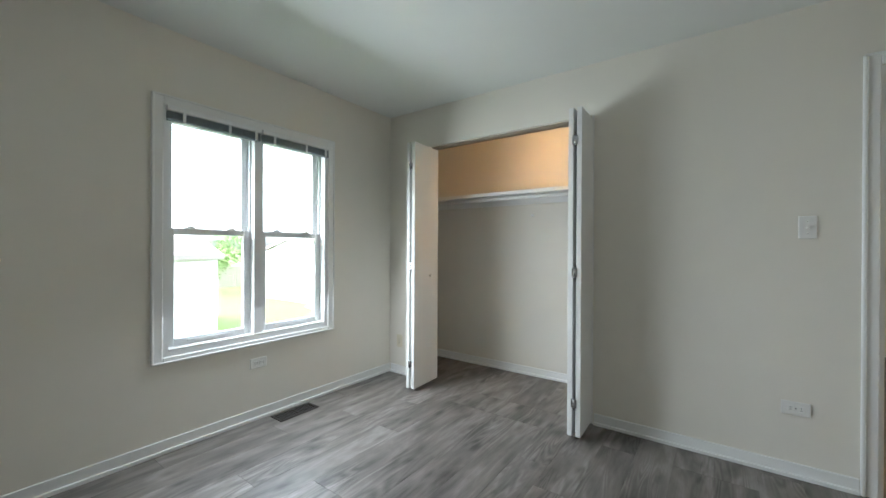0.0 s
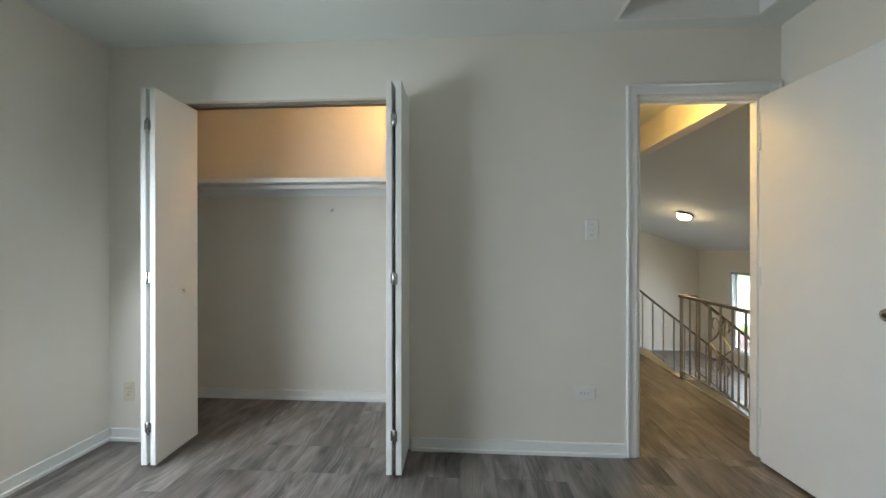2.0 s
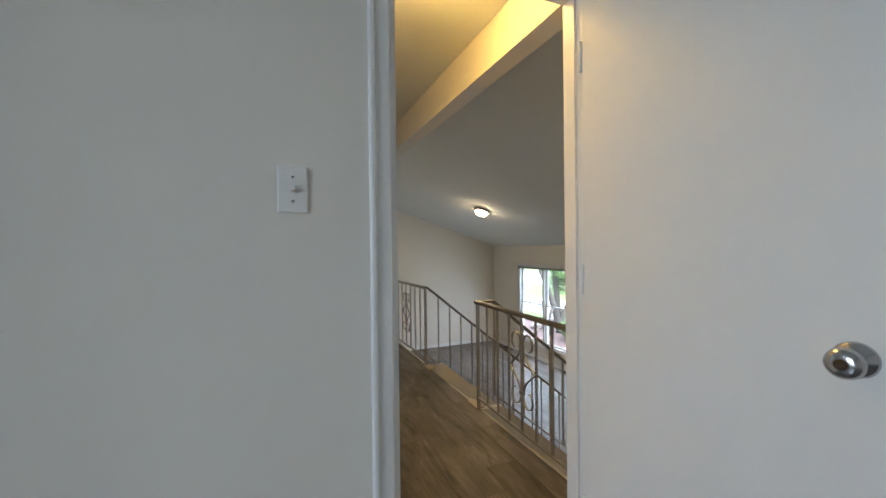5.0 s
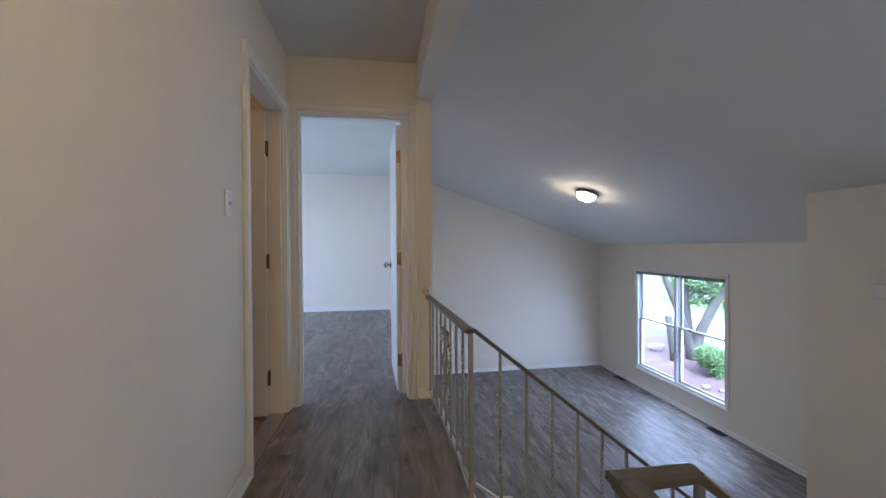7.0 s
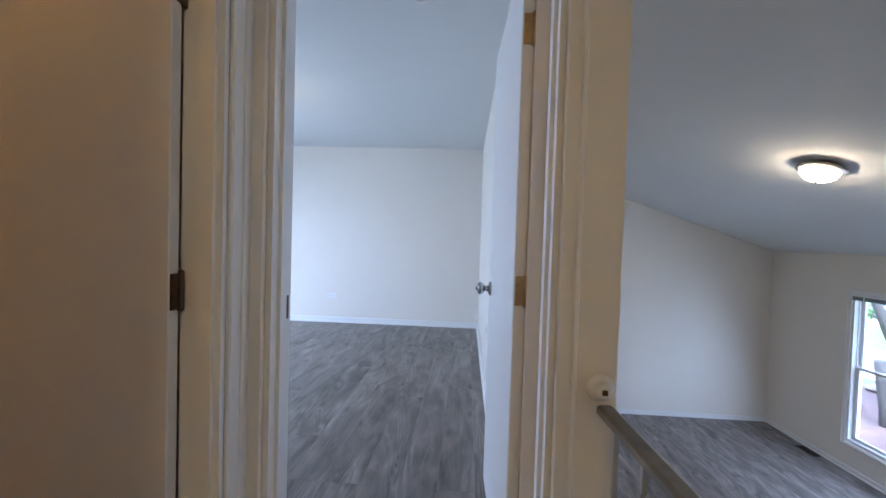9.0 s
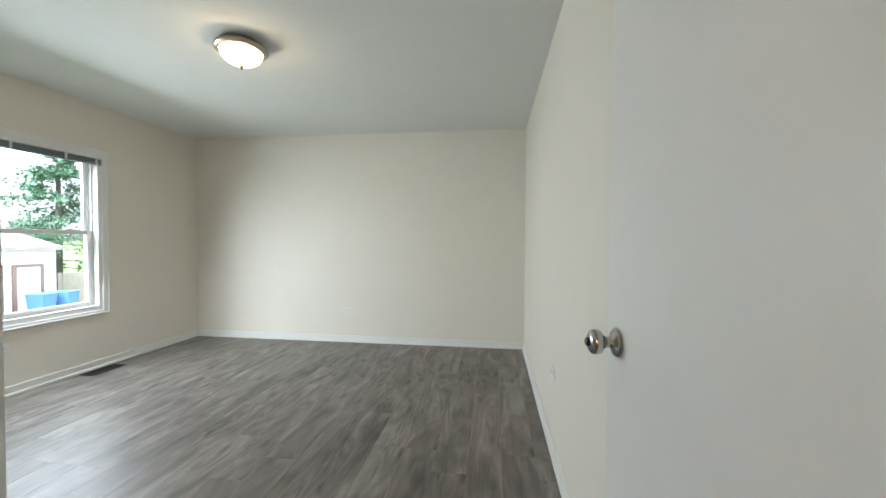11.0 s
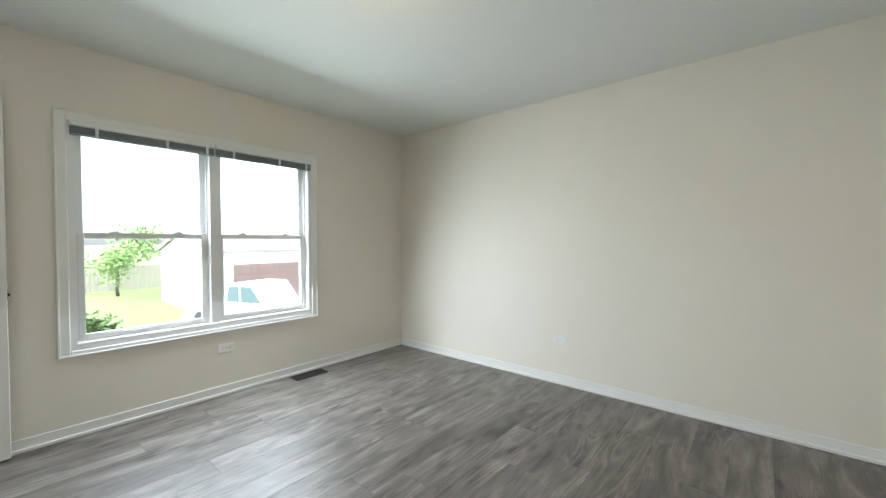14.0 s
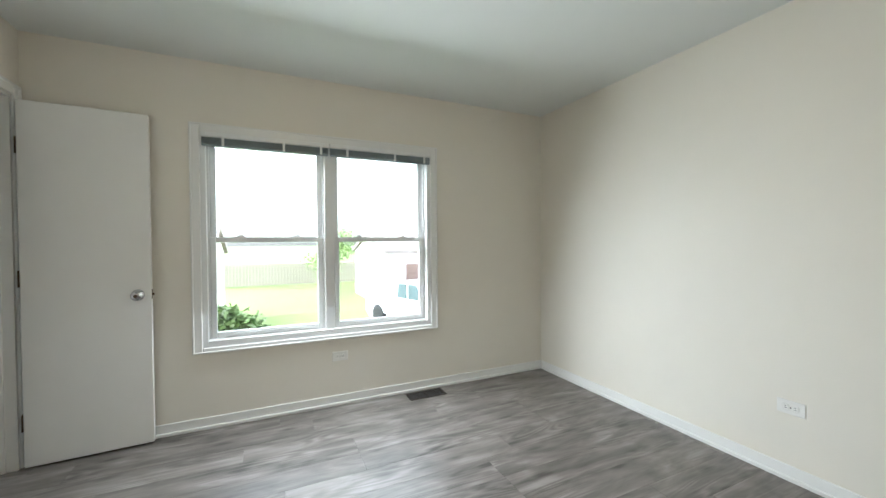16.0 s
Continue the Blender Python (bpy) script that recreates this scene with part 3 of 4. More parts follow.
# second bedroom: open along its east wall
door_leaf("door_2", pose(3.884, 3.700, 0, 0, 0, 92.3), 0.70, 2.03, "white flush door standing open against the wall", BRASS, 0.945, 1)
door_leaf("door_3", pose(3.0, 3.455, 0, 0, 0, 183), 0.635, 2.0, "white flush bathroom door opened inward", BRONZE, 0.95, 1)
door_leaf("door_4", pose(0.088, 4.068, 0, 0, 0, 94.0), 0.56, 1.965, "white flush closet door open against the window wall", BRONZE, 0.90, -1)


# the closet's bifold doors, folded to both sides
def bifold(name, m, label, side):
    """Two leaves folded together; local x out of the closet, y along the opening; the hinges on the outer ends."""
    d = tagged(thing(name, m, label, "door", "closet bifold doors"), kind="structure")
    w, h, t = 0.345, 2.03, 0.03
    for k in (0, 1):
        bm = bmesh.new()
        y = k * (t + 0.006)
        ang = pose(0, 0, 0, 0, 0, (1.2 if k else -1.2))
        box(bm, 0, y, 0.018, w, y + t, h, ang, bevel=0.002)
        part("leaf", bm, DOOR, d)
    for z in (0.22, 1.02, 1.83):
        bm = bmesh.new()
        lathe(bm, [(0.006, z - 0.035), (0.006, z + 0.035)], 10, pose(w + 0.004, t + 0.003, 0))
        box(bm, w - 0.001, 0.016, z - 0.026, w + 0.003, 0.05, z + 0.026, bevel=0.001)
        part("hinge", bm, CHROME, d, "small steel hinge")
    bm = bmesh.new()
    lathe(bm, [(0.006, 0), (0.006, 0.006), (0.013, 0.012), (0.014, 0.019), (0.008, 0.024)], 16, pose(0.13, t * 2 + 0.008 if side > 0 else 0.0, 0.93, -90 if side > 0 else 90))
    part("pull", bm, DOOR, d, "small white pull knob")
    return d


bifold("door_7", pose(0.455, 0.06, 0, 0, 0, -88), "white folded bifold closet door", 1)
bifold("door_8", pose(1.79, 0.055, 0, 0, 0, -90), "white folded bifold closet door with steel hinges", -1)
track = thing("bifold_track", pose(0, 0, 0), "steel bifold track under the closet header", "track")
part("channel", boxes((CL[0] + 0.003, 0.035, CL[2] - 0.022, CL[1] - 0.003, 0.04, CL[2]), (CL[0] + 0.003, 0.07, CL[2] - 0.022, CL[1] - 0.003, 0.075, CL[2]),
     (CL[0] + 0.003, 0.04, CL[2] - 0.004, CL[1] - 0.003, 0.07, CL[2])), NICKEL, track)
part("pivot_bracket", boxes((CL[1] - 0.05, 0.03, CL[2] - 0.032, CL[1] - 0.003, 0.078, CL[2] - 0.022)), BRONZE, track)
structure("trim_closet_opening", boxes((CL[0] - 0.002, -0.003, 0, CL[0] + 0.012, 0.113, CL[2]), (CL[1] - 0.012, -0.003, 0, CL[1] + 0.002, 0.113, CL[2])), TRIM, "white lining of the closet opening", "trim")

shelf = thing("closet_shelf", pose(0, 0, 0), "white closet shelf on cleats with a hanging rod", "shelf")
bm = bmesh.new()
box(bm, 0.002, 0.36, 1.64, 2.348, 0.678, 1.66, bevel=0.003)
part("board", bm, TRIM, shelf)
part("front_edge", boxes((0.002, 0.348, 1.630, 2.348, 0.36, 1.662)), TRIM, shelf)
part("cleat", boxes((0.002, 0.655, 1.575, 2.348, 0.678, 1.638)), TRIM, shelf)
bm = bmesh.new()
tube(bm, [(0.004, 0.42, 1.61), (2.346, 0.42, 1.61)], 0.016, 14)
part("rod", bm, TRIM, shelf, "white painted hanging rod")
bm = bmesh.new()
lathe(bm, [(0.012, 0), (0.010, 0.006), (0.006, 0.03), (0.010, 0.034)], 10, pose(1.15, 0.679, 1.47, 90))
tagged(part("wall_hook", bm, PLASTIC), "small white hook on the closet wall", "hook")


# ---- lamps ----
def ceiling_lamp(m, r, glow, label, group="flush ceiling lamps"):
    lamp = thing("ceiling_lamp", m, label, "ceiling lamp", group)
    bm = bmesh.new()
    lathe(bm, [(r * 0.70, 0), (r * 0.74, -0.008), (r * 0.86, -0.016), (r * 0.97, -0.030), (r, -0.040), (r * 0.985, -0.048), (r * 0.90, -0.053), (r * 0.82, -0.060), (r * 0.79, -0.058), (r * 0.78, -0.050)], 48)
    part("pan", bm, NICKEL, lamp, "brushed nickel pan")
    bm = bmesh.new()
    prof = [(r * 0.78, -0.052)] + [(r * 0.78 * math.cos(a), -0.056 - r * 0.52 * math.sin(a)) for a in [i * math.pi / 18 for i in range(1, 9)]] + [(0.012, -0.058 - r * 0.52)]
    lathe(bm, prof, 40)
    part("shade", bm, glow, lamp, "lit frosted glass bowl")
    bm = bmesh.new()
    z = -0.058 - r * 0.52
    lathe(bm, [(0.012, z + 0.002), (0.013, z - 0.006), (0.007, z - 0.012), (0.009, z - 0.018), (0.004, z - 0.026)], 14)
    part("finial", bm, NICKEL, lamp)
    return lamp


ceiling_lamp(pose(2.01, 5.61, H2), 0.152, DOME, "lit frosted bowl lamp with nickel rim on the ceiling")
TILT = math.degrees(math.atan(0.335))
ceiling_lamp(pose(6.76, 6.07, slope(6.76), 0, TILT, 0), 0.172, DOME_LIVING, "lit frosted bowl lamp on the sloping ceiling")
ceiling_lamp(pose(8.05, 1.35, slope(8.05), 0, TILT, 0), 0.17, DOME_ENTRY, "lit frosted bowl lamp above the entry")
ceiling_lamp(pose(3.55, 0.60, HH), 0.15, DOME_HALL, "lit warm bowl lamp on the hall ceiling")
ceiling_lamp(pose(1.7, 2.6, HH), 0.13, DOME_BATH, "dim warm bowl lamp on the bathroom ceiling")
bulb = thing("closet_bulb", pose(2.05, 0.22, H1), "lit bare bulb in a porcelain holder in the closet", "lamp")
bm = bmesh.new()
lathe(bm, [(0.055, 0), (0.055, -0.012), (0.03, -0.03), (0.02, -0.05)], 20)
part("holder", bm, PLASTIC, bulb)
bm = bmesh.new()
lathe(bm, [(0.014, -0.05), (0.018, -0.065), (0.03, -0.09), (0.03, -0.11), (0.018, -0.13), (0.004, -0.135)], 20)
part("bulb", bm, BULB, bulb, "lit warm bulb")

sm = thing("smoke_detector", pose(3.44, 4.42, H2), "round white smoke detector on the ceiling", "smoke detector")
bm = bmesh.new()
lathe(bm, [(0.065, 0), (0.065, -0.014), (0.055, -0.03), (0.03, -0.034), (0.028, -0.03), (0.01, -0.03)], 32)
part("body", bm, PLASTIC, sm)
bm = bmesh.new()
lathe(bm, [(0.008, -0.03), (0.008, -0.036), (0.005, -0.037)], 12)
part("test_button", bm, BLACK, sm)


hd = thing("smoke_detector", pose(3.1, 2.17, 2.24, 0, 90, 0), "round white detector high on the hall wall", "smoke detector")
bm = bmesh.new()
lathe(bm, [(0.062, 0), (0.062, 0.014), (0.052, 0.03), (0.03, 0.034), (0.01, 0.034)], 32)
part("body", bm, PLASTIC, hd)
sp = thing("strike_plate", pose(D2[0] + 0.014, 3.655, 0.95), "small dark strike plate on the door jamb", "strike plate")
part("plate", boxes((0, -0.014, -0.035, 0.0015, 0.014, 0.035)), BRONZE, sp)


# ---- plates on the walls ----
def outlet(m, label="white duplex outlet plate on the wall", wide=True, mat=PLASTIC):
    """Local x along the wall, y out of the wall. Wide plates lie on their side."""
    o = thing("wall_outlet", m, label, "outlet", "wall outlets")
    w, h = (0.0575, 0.035) if wide else (0.035, 0.0575)
    bm = bmesh.new()
    box(bm, -w, 0, -h, w, 0.006, h, bevel=0.003)
    part("plate", bm, mat, o)
    for s in (-1, 1):
        cx, cz = (s * 0.0195, 0) if wide else (0, s * 0.0195)
        bm = bmesh.new()
        box(bm, cx - 0.014, 0.006, cz - 0.015, cx + 0.014, 0.0085, cz + 0.015, bevel=0.003)
        socket = part("socket", bm, mat, o)
        for k in (-0.005, 0.005):
            d = (cx - 0.004, cz + k - 0.001, cx + 0.004, cz + k + 0.001) if wide else (cx + k - 0.001, cz - 0.004, cx + k + 0.001, cz + 0.004)
            part("slot", boxes((d[0], 0.0084, d[1], d[2], 0.009, d[3])), BLACK, socket)
    bm = bmesh.new()
    lathe(bm, [(0.003, 0.006), (0.003, 0.0075)], 8, pose(0, 0, 0, -90))
    part("screw", bm, CHROME, o)
    return o


def switch(m, label="white toggle switch plate on the wall"):
    o = thing("light_switch", m, label, "light switch", "light switches")
    bm = bmesh.new()
    box(bm, -0.035, 0, -0.0575, 0.035, 0.006, 0.0575, bevel=0.003)
    part("plate", bm, PLASTIC, o)
    bm = bmesh.new()
    box(bm, -0.005, 0.004, -0.011, 0.005, 0.017, 0.003, pose(0, 0, 0, 22), bevel=0.001)
    part("toggle", bm, PLASTIC, o)
    for z in (-0.03, 0.03):
        bm = bmesh.new()
        lathe(bm, [(0.003, 0.006), (0.003, 0.0072)], 8, pose(0, 0, z, -90))
        part("screw", bm, CHROME, o)
    return o


switch(pose(2.90, 0, 1.28, 0, 0, 180))
outlet(pose(2.86, 0, 0.353, 0, 0, 180))
outlet(pose(0, -1.28, 0.38, 0, 0, -90))
outlet(pose(0.13, 0, 0.30, 0, 0, 180), "ivory jack plate low on the wall", False, IVORY)
switch(pose(3.1, 2.54, 1.30, 0, 0, -90))
outlet(pose(1.90, 7.61, 0.364, 0, 0, 180))
outlet(pose(3.885, 5.61, 0.44, 0, 0, 90), "white outlet plate low on the wall")
outlet(pose(0, 5.74, 0.36, 0, 0, -90))
outlet(pose(6.1, YN, -1.50, 0, 0, 180), "white outlet plate low on the living room wall")
outlet(pose(7.72, 3.0, -0.55, 0, 0, 90), "white blank plate on the coat closet wall", False)
ch = thing("door_chime", pose(7.72, 3.21, 0.72, 0, 0, 90), "white door chime box on the wall", "chime")
bm = bmesh.new()
box(bm, -0.10, 0, -0.06, 0.10, 0.05, 0.06, bevel=0.008)
part("cover", bm, PLASTIC, ch)
th = thing("thermostat", pose(7.72, 3.21, 0.93, 0, 0, 90), "small round white thermostat on the wall", "thermostat")
bm = bmesh.new()
lathe(bm, [(0.042, 0), (0.042, 0.018), (0.03, 0.03), (0.01, 0.032)], 24, pose(0, 0, 0, -90))
part("dial", bm, PLASTIC, th)


# ---- floor registers ----
def register(m, label="dark brown metal floor register"):
    v = thing("floor_register", m, label, "vent", "floor registers")
    bm = bmesh.new()
    w, d = 0.15, 0.065
    for x0, y0, x1, y1 in ((-w, -d, w, -d + 0.016), (-w, d - 0.016, w, d), (-w, -d + 0.016, -w + 0.018, d - 0.016), (w - 0.018, -d + 0.016, w, d - 0.016), (-0.006, -d + 0.016, 0.006, d - 0.016)):
        box(bm, x0, y0, 0, x1, y1, 0.006, bevel=0.0015)
    part("frame", bm, VENT, v)
    # black sheet put in for the shade down the duct
    part("duct_shade", boxes((-w + 0.01, -d + 0.01, 0.0005, w - 0.01, d - 0.01, 0.0015)), BLACK, v)
    for i in range(18):
        x = -w + 0.026 + i * (2 * w - 0.052) / 17
        part("slat", boxes((x - 0.0015, -d + 0.016, 0.0016, x + 0.0015, d - 0.016, 0.005)), VENT, v)
    return v


register(pose(0.115, -1.07, 0, 0, 0, 90))
register(pose(0.115, 6.38, 0, 0, 0, 90))
register(pose(XE - 0.10, 6.10, LF, 0, 0, 90))
register(pose(XE - 0.10, 8.60, LF, 0, 0, 90))


# ---- stairs and railings ----
RX, P1, P2 = 4.12, 2.40, 1.34
NR, GO = 10, 0.233
RISE = -LF / NR
stairs = tagged(thing("stairs", pose(0, 0, 0), "white painted flight of stairs down to the living room", "stairs"), kind="structure")
for i in range(1, NR):
    x, z = 4.127 + (i - 1) * GO, -i * RISE
    bm = bmesh.new()
    box(bm, x - 0.025, P2 + 0.02, z - 0.03, x + GO, P1 - 0.02, z, bevel=0.006)
    part("tread", bm, STAIRW, stairs)
    part("riser", boxes((x + GO - 0.02, P2 + 0.02, z - RISE, x + GO, P1 - 0.02, z - 0.03)), STAIRW, stairs)
for y in (P2 - 0.02, P1 - 0.02):
    bm = bmesh.new()
    xe = 4.127 + (NR - 1) * GO
    pr = [(4.127, 0.0), (4.127, -0.36), (xe - 0.1, LF), (xe + 0.22, LF), (xe + 0.22, LF + 0.10), (4.30, 0.0)]
    lo = [bm.verts.new((x, y, z)) for x, z in pr]
    hi = [bm.verts.new((x, y + 0.04, z)) for x, z in pr]
    bm.faces.new(lo)
    bm.faces.new(list(reversed(hi)))
    for i in range(len(pr)):
        j = (i + 1) % len(pr)
        bm.faces.new((lo[i], lo[j], hi[j], hi[i]))
    part("stringer", bm, STAIRW, stairs)
structure("trim_hall_edge", boxes((4.0, 0.11, -0.24, 4.127, 3.57, -0.012), (4.128, 0.11, -0.3, 4.15, P2 - 0.021, -0.004), (4.128, P1 + 0.021, -0.3, 4.15, 3.57, -0.004)), STAIRW, "white painted edge of the hall floor", "trim")
for y0, y1 in ((P2 + 0.0, P2 + 0.14), (P1 - 0.14, P1)):
    bm = bmesh.new()
    box(bm, 4.10, y0, 0.0005, 4.165, y1, 0.012, bevel=0.003)
    tagged(part("nosing_block", bm, OAK), "bare oak nosing piece at the stair head", "nosing", "nosing pieces")

bm = bmesh.new()
TW = 0.0060
BH = 0.66
rings = []
for i in range(34):
    z = BH * i / 33
    tw = 0 if (z < 0.08 or z > BH - 0.08) else 2 * math.pi * 4 * (z - 0.08) / (BH - 0.16)
    rings.append([bm.verts.new((TW * 1.41 * math.cos(tw + math.pi / 4 + k * math.pi / 2), TW * 1.41 * math.sin(tw + math.pi / 4 + k * math.pi / 2), z)) for k in range(4)])
for a, b in zip(rings, rings[1:]):
    for k in range(4):
        bm.faces.new((a[k], a[(k + 1) % 4], b[(k + 1) % 4], b[k]))
TWIST = mesh_of("twisted_baluster", bm, RAIL)
PLAIN = mesh_of("baluster", boxes((-TW, -TW, 0, TW, TW, BH)), RAIL)
POST = mesh_of("post", boxes((-0.010, -0.010, -0.09, 0.010, 0.010, BH), (-0.016, -0.016, -0.098, 0.016, 0.016, -0.085)), RAIL)


def scroll_bm():
    """Two stacked pairs of bowed bars, back to back, ending in curls, in the y-z plane."""
    bm = bmesh.new()
    for s in (-1, 1):
        for v in (-1, 1):
            pts = []
            for i in range(13):     # from the flanking bar in to the middle bar and up
                k = i / 12
                pts.append((s * (0.012 + 0.112 * (1 - math.sin(math.pi * 0.5 * k)) ** 1.25), v * 0.15 * k))
            for i in range(1, 20):  # over the top and down into the curl
                a = math.pi * 1.45 * i / 19
                r = 0.052 * (1 - 0.45 * i / 19)
                pts.append((s * (0.012 + 0.052 - r * math.cos(a)), v * (0.15 + 1.25 * r * math.sin(a))))
            tube(bm, [(0, a, b) for a, b in pts], 0.0, flat=(0.012, 0.006))
    for z in (-0.13, 0.13):
        box(bm, -0.009, -0.018, z - 0.009, 0.009, 0.018, z + 0.009)
    return bm


SCROLL = mesh_of("scroll", scroll_bm(), RAIL)


def railing(name, label, level, y_post, flight_y, turn, xa=RX):
    """A level guard along y with a flight down along x from the post."""
    g = thing(name, pose(0, 0, 0), label, "railing", "wrought iron railings")
    ya = level
    top, low = 0.745, 0.085
    d = 1 if ya > y_post else -1
    path = [(xa, ya, top), (RX, y_post, top)]

    def gx(y):
        return xa + (RX - xa) * (y - ya) / (y_post - ya)
    bm = bmesh.new()
    tube(bm, path, 0, flat=(0.044, 0.020))
    part("handrail", bm, RAILCAP, g, "worn bronze moulded handrail")
    bm = bmesh.new()
    tube(bm, [(xa, ya, low - 0.006), (RX, y_post, low - 0.006)], 0, flat=(0.016, 0.012))
    part("bottom_bar", bm, RAIL, g)
    n = int(abs(y_post - ya) / 0.135)
    for i in range(n + 1):
        y = y_post + d * 0.135 * i
        o = new("post" if i == 0 else "baluster", POST if i == 0 else (TWIST if i % 2 else PLAIN))
        o.location, o.parent = (gx(y), y, low), g
        if i == 4:
            o = new("scroll", SCROLL)
            o.location, o.parent = (gx(y), y, 0.435), g
    # the flight: a short level turn, then down parallel to the steps
    k = RISE / GO
    x_end = 4.127 + (NR - 1) * GO + 0.1
    xs = RX + turn
    bm = bmesh.new()
    tube(bm, [(RX - 0.02, flight_y, top + 0.002), (xs, flight_y, top + 0.002), (x_end, flight_y, top + 0.002 - k * (x_end - xs))], 0, flat=(0.040, 0.018))
    part("handrail", bm, RAILCAP, g, "worn bronze sloping handrail")
    bm = bmesh.new()
    tube(bm, [(xs, flight_y, low), (x_end, flight_y, low - k * (x_end - xs))], 0, flat=(0.014, 0.012))
    part("bottom_bar", bm, RAIL, g)
    m = int((x_end - RX) / 0.12)
    for i in range(1, m + 1):
        x = RX + 0.012 + 0.12 * i
        o = new("post" if i == m else "baluster", POST if i == m else (TWIST if i % 2 else PLAIN))
        o.location, o.parent = (x, flight_y, low - k * max(0, x - xs) - (0.02 if i == m else 0.005)), g
    return g


railing("stair_railing", "pewter painted wrought iron railing with scrolls and twisted balusters", 3.545, P1, P1, 0.018, 4.072)
railing("stair_railing", "pewter painted wrought iron guard railing with a scroll panel", 0.13, P2, P2, 0.12, 4.10)
ros = thing("rail_rosette", pose(4.066, 3.57, 0.79), "round white wall bracket holding the railing end", "bracket")
bm = bmesh.new()
lathe(bm, [(0.036, 0), (0.036, 0.006), (0.026, 0.012), (0.02, 0.022), (0.024, 0.03), (0.012, 0.034)], 20, pose(0, 0, 0, 90))
part("rosette", bm, TRIM, ros)
part("bolt", boxes((-0.006, -0.04, -0.006, 0.006, -0.034, 0.006)), BRONZE, ros)

# ---- entry: louvred closet door, front door with a sheer curtain ----
lv = tagged(thing("door_5", pose(8.20, 2.77, EF), "white louvred bifold door of the coat closet", "door"), kind="structure")
for k in (0, 1):
    x0 = k * 0.325
    bm = bmesh.new()
    for a, b, c, d in ((0, 0.02, 0.04, 2.1), (0.28, 0.02, 0.32, 2.1), (0.04, 0.02, 0.28, 0.16), (0.04, 0.95, 0.28, 1.03), (0.04, 2.02, 0.28, 2.1)):
        box(bm, x0 + a, -0.028, b, x0 + c, 0, d)
    leaf = part("leaf", bm, DOOR, lv)
    for z0, z1, n in ((0.17, 0.94, 24), (1.04, 2.01, 30)):
        for i in range(n):
            z = z0 + (z1 - z0) * (i + 0.5) / n
            bm = bmesh.new()
            box(bm, x0 + 0.04, -0.021, -0.003, x0 + 0.28, 0.021, 0.003, pose(0, -0.014, z, 52))
            part("slat", bm, DOOR, leaf)
part("track", boxes((-0.02, -0.03, 2.105, 0.68, 0.0, 2.13)), BLACK, lv, "dark track above the door")
fd = tagged(thing("door_6", pose(XE + 0.05, FD[0], EF), "white front door with a tall glass light", "door"), kind="structure")
w, h = FD[1] - FD[0], FD[2] - EF
part("leaf", boxes((0, 0.003, 0.01, 0.045, 0.14, h - 0.005), (0, w - 0.14, 0.01, 0.045, w - 0.003, h - 0.005), (0, 0.14, 0.01, 0.045, w - 0.14, 0.25), (0, 0.14, h - 0.16, 0.045, w - 0.14, h - 0.005)), DOOR, fd)
p = part("pane", boxes((0.018, 0.138, 0.248, 0.024, w - 0.138, h - 0.158)), GLASS, fd)
p.visible_shadow = False
cu = thing("door_curtain", pose(XE + 0.03, FD[0] + 0.05, EF + 0.12), "sheer white gathered curtain on the front door", "curtain")
bm = bmesh.new()
cols = []
for i in range(121):
    y = (w - 0.1) * i / 120
    x = -0.018 + 0.012 * math.sin(i * 0.72) + 0.005 * math.sin(i * 0.23)
    cols.append([bm.verts.new((x * (0.35 if j in (0, 8) else 1), y, (h - 0.34) * j / 8)) for j in range(9)])
for a, b in zip(cols, cols[1:]):
    for j in range(8):
        bm.faces.new((a[j], b[j], b[j + 1], a[j + 1])).smooth = True
part("fabric", bm, SHEER, cu)
bm = bmesh.new()
tube(bm, [(-0.012, -0.02, h - 0.345), (-0.012, w - 0.08, h - 0.345)], 0.006, 8)
part("rod", bm, BRONZE, cu)

# ---- outside ----
G = -2.05
bm = bmesh.new()
R = 450
vs = [bm.verts.new((x, y, G)) for x, y in ((-R, -R), (R, -R), (R, R), (-R, R))]
bm.faces.new(vs)
structure("ground", bm, GRASS, "green lawn", "ground")


def slab(name, pts, z, mat, label, category):
    bm = bmesh.new()
    lo = [bm.verts.new((x, y, G - 0.05)) for x, y in pts]
    hi = [bm.verts.new((x, y, G + z)) for x, y in pts]
    bm.faces.new(hi)
    for i in range(len(pts)):
        j = (i + 1) % len(pts)
        bm.faces.new((lo[i], lo[j], hi[j], hi[i]))
    return structure(name, bm, mat, label, category)


slab("pavement_drive", [(-15.5, 9.6), (-5.5, 8.2), (-5.5, 17.6), (-15.5, 17.6)], 0.03, PAVE, "pale concrete driveway", "driveway")
slab("road_front", [(22, -60), (29, -60), (29, 80), (22, 80)], 0.03, PAVE, "pale street in front of the house", "road")
slab("pavement_front", [(13.9, -60), (17.2, -60), (17.2, 80), (13.9, 80)], 0.04, PAVE, "pale concrete walk in front of the house", "pavement")
slab("mulch_bed", [(9.6, 4.6), (13.3, 5.2), (13.7, 9.4), (13.2, 12.6), (9.6, 12.8)], 0.06, MULCH, "red-brown mulch bed below the window", "mulch")


